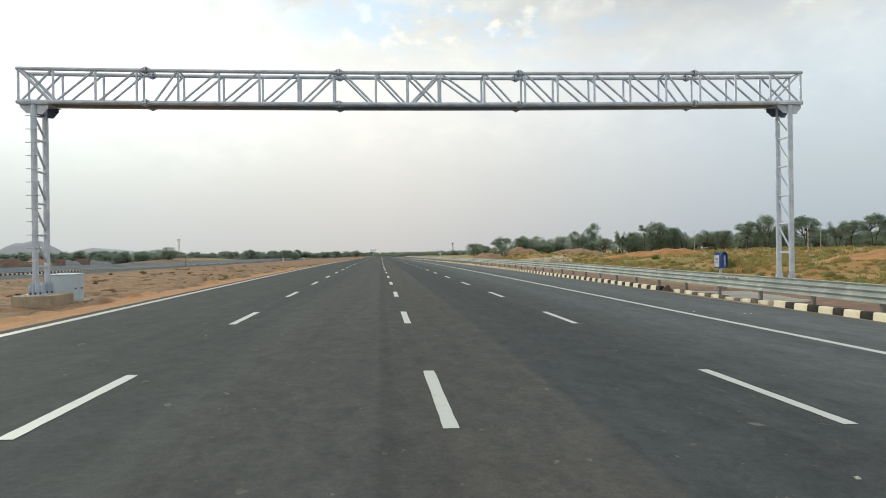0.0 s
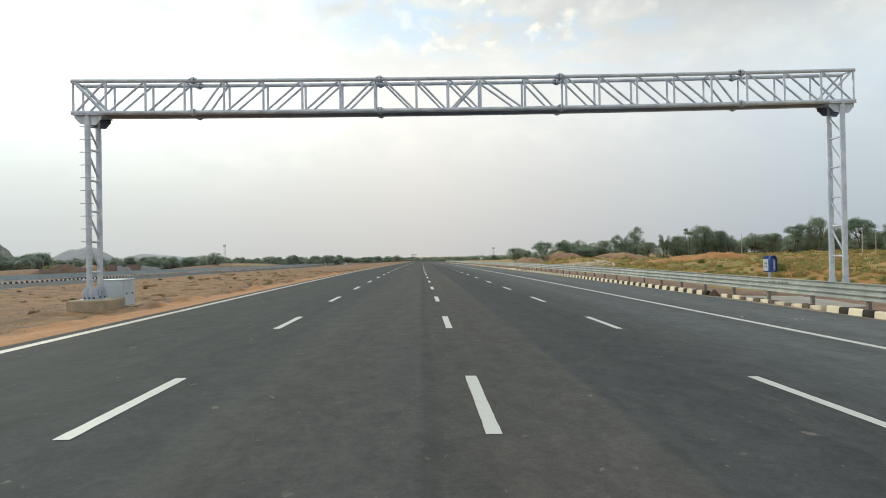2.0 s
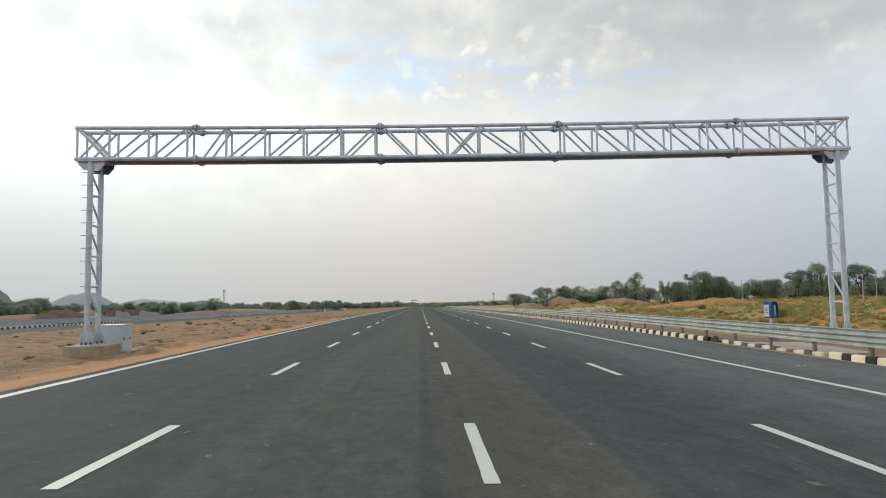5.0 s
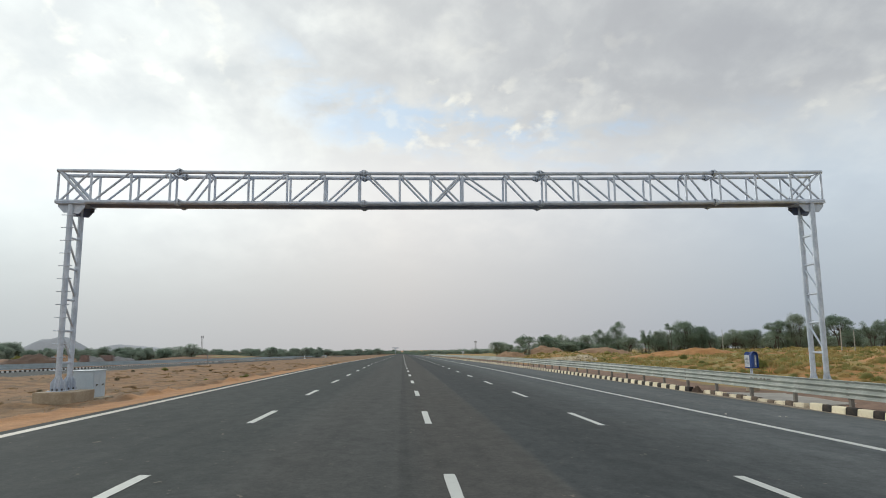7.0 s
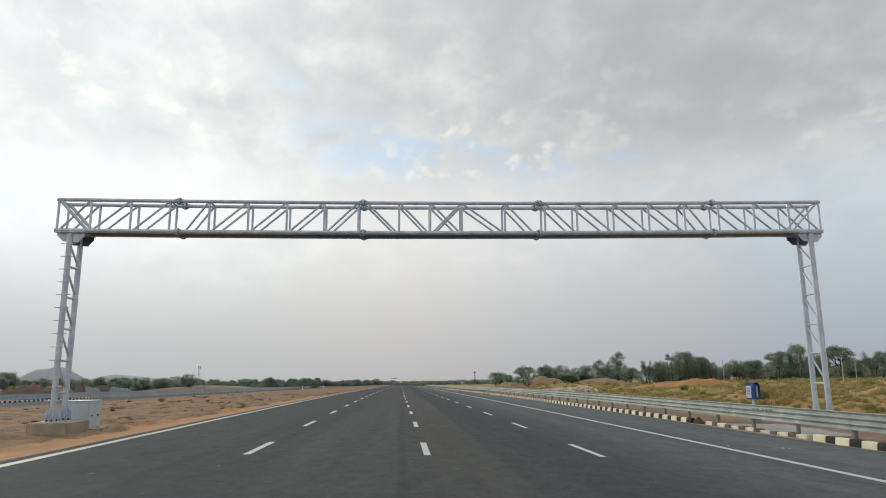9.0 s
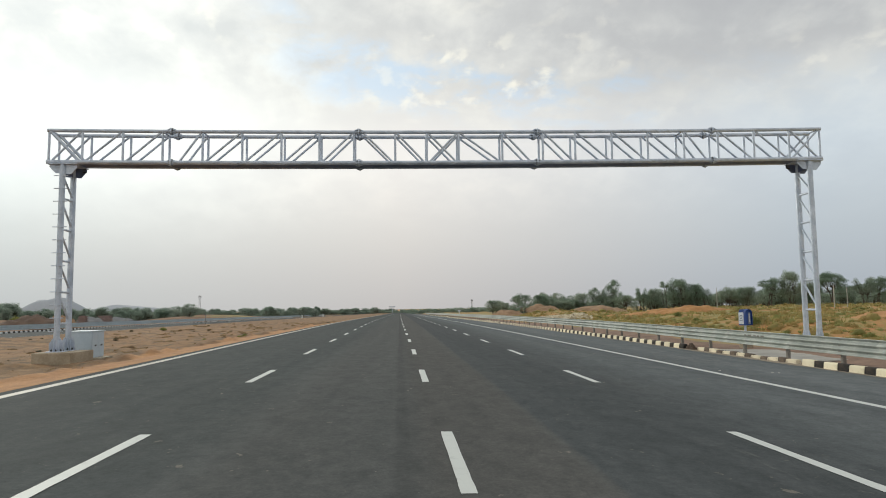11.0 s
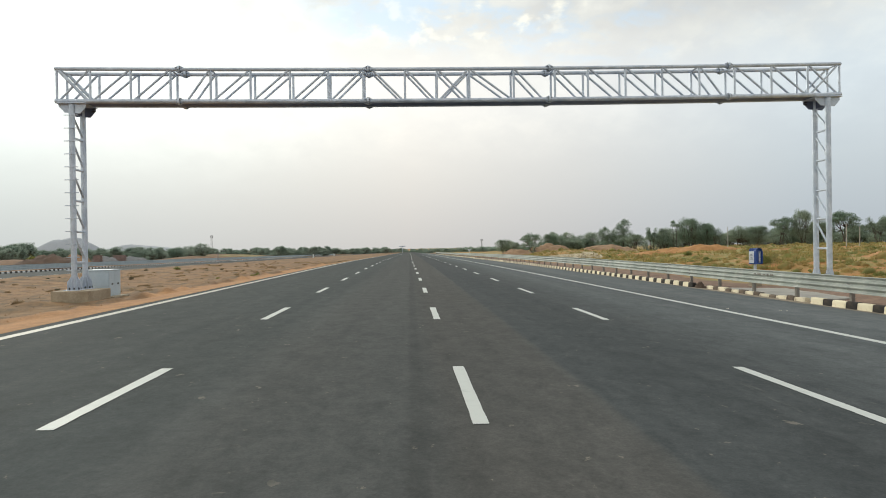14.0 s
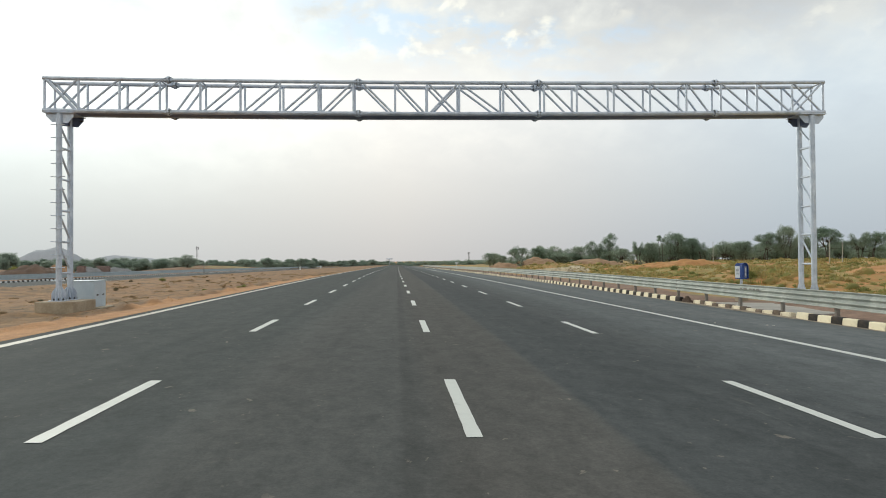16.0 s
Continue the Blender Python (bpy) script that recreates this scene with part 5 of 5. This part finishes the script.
def build_heap(name, x, y, rx, ry, h, mat, seed, label):
    """A tipped heap: a lumpy dome that runs out into the ground."""
    bm = bmesh.new()
    last = None
    for i in range(45):
        u = -1.1 + 2.2 * i / 44
        row = []
        for j in range(45):
            v = -1.1 + 2.2 * j / 44
            px, py = x + u * rx, y + v * ry
            q = Vector((px / rx * 1.3 + seed, py / rx * 1.3, seed))
            r = math.hypot(u, v) * (1 + 0.22 * noise.noise(q))
            dome = max(0.0, 1 - r * r) ** 1.1
            z = h * dome * (1 + 0.45 * noise.noise(q * 2.0)) + (0.24 * noise.noise(q * 5) + 0.12 * noise.noise(q * 13)) * h * min(1, dome * 3) - (0.25 if r > 0.98 else 0.02)
            row.append(bm.verts.new((px, py, ground_z(px, py) + z)))
        if last:
            for j in range(44):
                bm.faces.new((last[j], row[j], row[j + 1], last[j + 1]))
        last = row
    tagged(part(name, bm, mat, smooth=True), label, "heap")


for x, y, rx, ry, h, mat, seed in ((40.0, 86, 8.5, 4.0, 1.0, ORANGE, 12), (32.5, 88, 7.5, 3.5, 0.5, ORANGE, 13), (37.5, 40, 7.0, 5.5, 0.5, ORANGE, 14), (18.6, 114, 3.4, 3, 1.05, TAN, 15), (24.8, 116, 4.0, 3, 0.9, TAN, 16), (34.0, 108, 5.0, 3, 0.7, TAN, 18)):
    build_heap("dirt_mound", x, y, rx, ry, h, mat, seed, "bare orange soil mound in the dry field" if mat is ORANGE else "bare tan soil mound in the dry field")
build_heap("mud_clod", 11.54, 21.65, 0.22, 0.42, 0.26, MUD, 9, "dark lump of dried mud at the kerb end")
for x, y, rx, ry, h, mat, seed, label in ((-56.9, 102, 4.9, 4.5, 1.75, BANK, 21, "brown earth bank behind the opposite barrier"),
                                          (-54.4, 106, 2.8, 3, 1.6, TAN, 23, "pale earth heap beside the brown bank"),
                                          (-56.5, 132, 4.2, 3, 1.5, GRAVEL, 5, "grey stone heap behind the opposite barrier"), (-54.2, 116, 3.0, 2.2, 1.3, GRAVEL, 8, "grey stone heap behind the opposite barrier")):
    build_heap("rubble_mound" if mat is GRAVEL else "earth_bank", x, y, rx, ry, h, mat, seed, label)


def build_brick_stack(slope, y, wide, courses):
    """Stacked red-brown blocks, one course on another."""
    x = from_eye(slope, y)
    z = ground_z(x, y) - 0.05
    top = tagged(new("brick_stack"), "weathered red-brown block stack behind the opposite barrier", "brick stack", "block stacks")
    n = int(wide / 0.42)
    first = None
    rng = random.Random(int(y))
    for c in range(courses):
        for k in range(n):
            m = pose(x + (k - n / 2) * 0.42 + (0.2 if c % 2 else 0.0), y + rng.uniform(-0.04, 0.04), z + 0.2 * c, 0, 0, rng.uniform(-3, 3))
            if first is None:
                bm = bmesh.new()
                box(bm, (0, -0.4, 0), (0.40, 0.4, 0.195), 0.01)
                first = part("block", bm, BRICK, top)
                first.matrix_local = m
            else:
                share("block", first, top, m)


build_brick_stack(-0.452, 112, 1.3, 8)
build_brick_stack(-0.421, 118, 2.1, 9)


def build_stone_pile():
    """A long low pile of cream kerb stones tipped behind the barrier."""
    pile = tagged(new("stone_pile"), "long low pile of cream stone blocks behind the barrier", "stone pile")
    rng = random.Random(41)
    bm = bmesh.new()
    bmesh.ops.create_icosphere(bm, subdivisions=3, radius=1.0)
    for v in bm.verts:
        c = v.co.copy()
        k = 1 + 0.22 * noise.noise(c * 2.4)
        x, y = 18.6 + c.x * 4.0 * k, 74 + c.y * 1.6 * k
        v.co = Vector((x, y, ground_z(x, y) - 0.15 + max(c.z, -0.1) * 0.85 * k))
    part("core", bm, RUBBLE, pile)
    first = None
    for k in range(150):
        u, w = rng.uniform(-1, 1), rng.uniform(-1, 0.4)
        if u * u + w * w > 0.95:
            continue
        x, y = 18.6 + 4.1 * u, 74 + 1.7 * w
        z = ground_z(x, y) + 0.85 * math.sqrt(1 - u * u - w * w) - 0.12
        m = pose(x, y, z, rng.uniform(-35, 35), rng.uniform(-25, 25), rng.uniform(0, 180)) @ Matrix.Diagonal((rng.uniform(0.7, 1.2), rng.uniform(0.7, 1.2), rng.uniform(0.7, 1.2), 1))
        if first is None:
            bm = bmesh.new()
            box(bm, (-0.28, -0.13, -0.11), (0.28, 0.13, 0.11), 0.02)
            first = part("stone", bm, CREAM, pile)
            first.matrix_local = m
        else:
            share("stone", first, pile, m)


build_stone_pile()


def build_far_sign():
    x, y = -8.2, 690
    z = ground_z(x, y)
    top = tagged(new("cantilever_gantry"), "far T-shaped steel sign gantry over the road", "gantry")
    bm = bmesh.new()
    tube(bm, (x, y, z - 0.3), (x, y, z + 6.4), 0.28, sides=10)
    part("column", bm, STEEL, top)
    bm = bmesh.new()
    box(bm, (x - 3.2, y - 0.3, z + 5.9), (x + 3.2, y + 0.3, z + 6.9), 0.05)
    part("arm", bm, STEEL, top)


def build_small_sign():
    x, y = 12.8, 146
    z = ground_z(x, y)
    top = tagged(new("roadside_sign"), "small white triangular sign on a thin post", "sign")
    bm = bmesh.new()
    tube(bm, (x, y, z - 0.3), (x, y, z + 1.5), 0.05, sides=8)
    part("post", bm, STEEL, top)
    bm = bmesh.new()
    prism(bm, [(x, y - 0.08, z + 1.15), (x + 0.42, y - 0.08, z + 1.85), (x - 0.42, y - 0.08, z + 1.85)], (0, 0.025, 0))
    part("plate", bm, WHITE, top)


def build_marker(x, y, h, r, mat, label):
    """A short roadside marker: a rounded stone or post on a low base."""
    z = ground_z(x, y)
    top = tagged(new("marker_post"), label, "marker post", "marker posts by the opposite carriageway")
    bm = bmesh.new()
    tube(bm, (x, y, z - 0.2), (x, y, z + h), r, r * 0.9, sides=10)
    tube(bm, (x, y, z + h), (x, y, z + h + r * 0.6), r * 0.9, r * 0.4, sides=10)
    part("post", bm, mat, top)
    bm = bmesh.new()
    box(bm, (x - r * 1.8, y - r * 1.8, z - 0.2), (x + r * 1.8, y + r * 1.8, z + 0.08), 0.01)
    part("base", bm, CONCRETE, top)


build_far_sign()
build_small_sign()
for x, y in ((-27.6, 184), (-27.6, 235)):
    build_marker(x, y, 0.85, 0.22, FAR_KERB, "white marker stone on the shoulder")
build_marker(-26.7, 87, 1.45, 0.05, GRAVEL, "thin grey marker post on the shoulder")


def build_pebble(x, y, r, seed):
    """A lump of dried mud lying on the asphalt."""
    bm = bmesh.new()
    bmesh.ops.create_icosphere(bm, subdivisions=2, radius=r)
    for v in bm.verts:
        v.co *= 1 + 0.5 * noise.noise(v.co / r * 1.3 + Vector((seed, 0, 0)))
        v.co.z = max(v.co.z * 0.6, -0.15 * r)
        v.co += Vector((x, y, road_z(x, y) + 0.15 * r))
    tagged(part("mud_lump", bm, APRON), "small pale lump of dried mud on the asphalt", "mud lump", "mud lumps on the road")


for k, (x, y, r) in enumerate(((8.02, 11.85, 0.035), (9.18, 11.28, 0.03), (9.32, 11.22, 0.026), (2.81, -1.56, 0.024))):
    build_pebble(x, y, r, k)
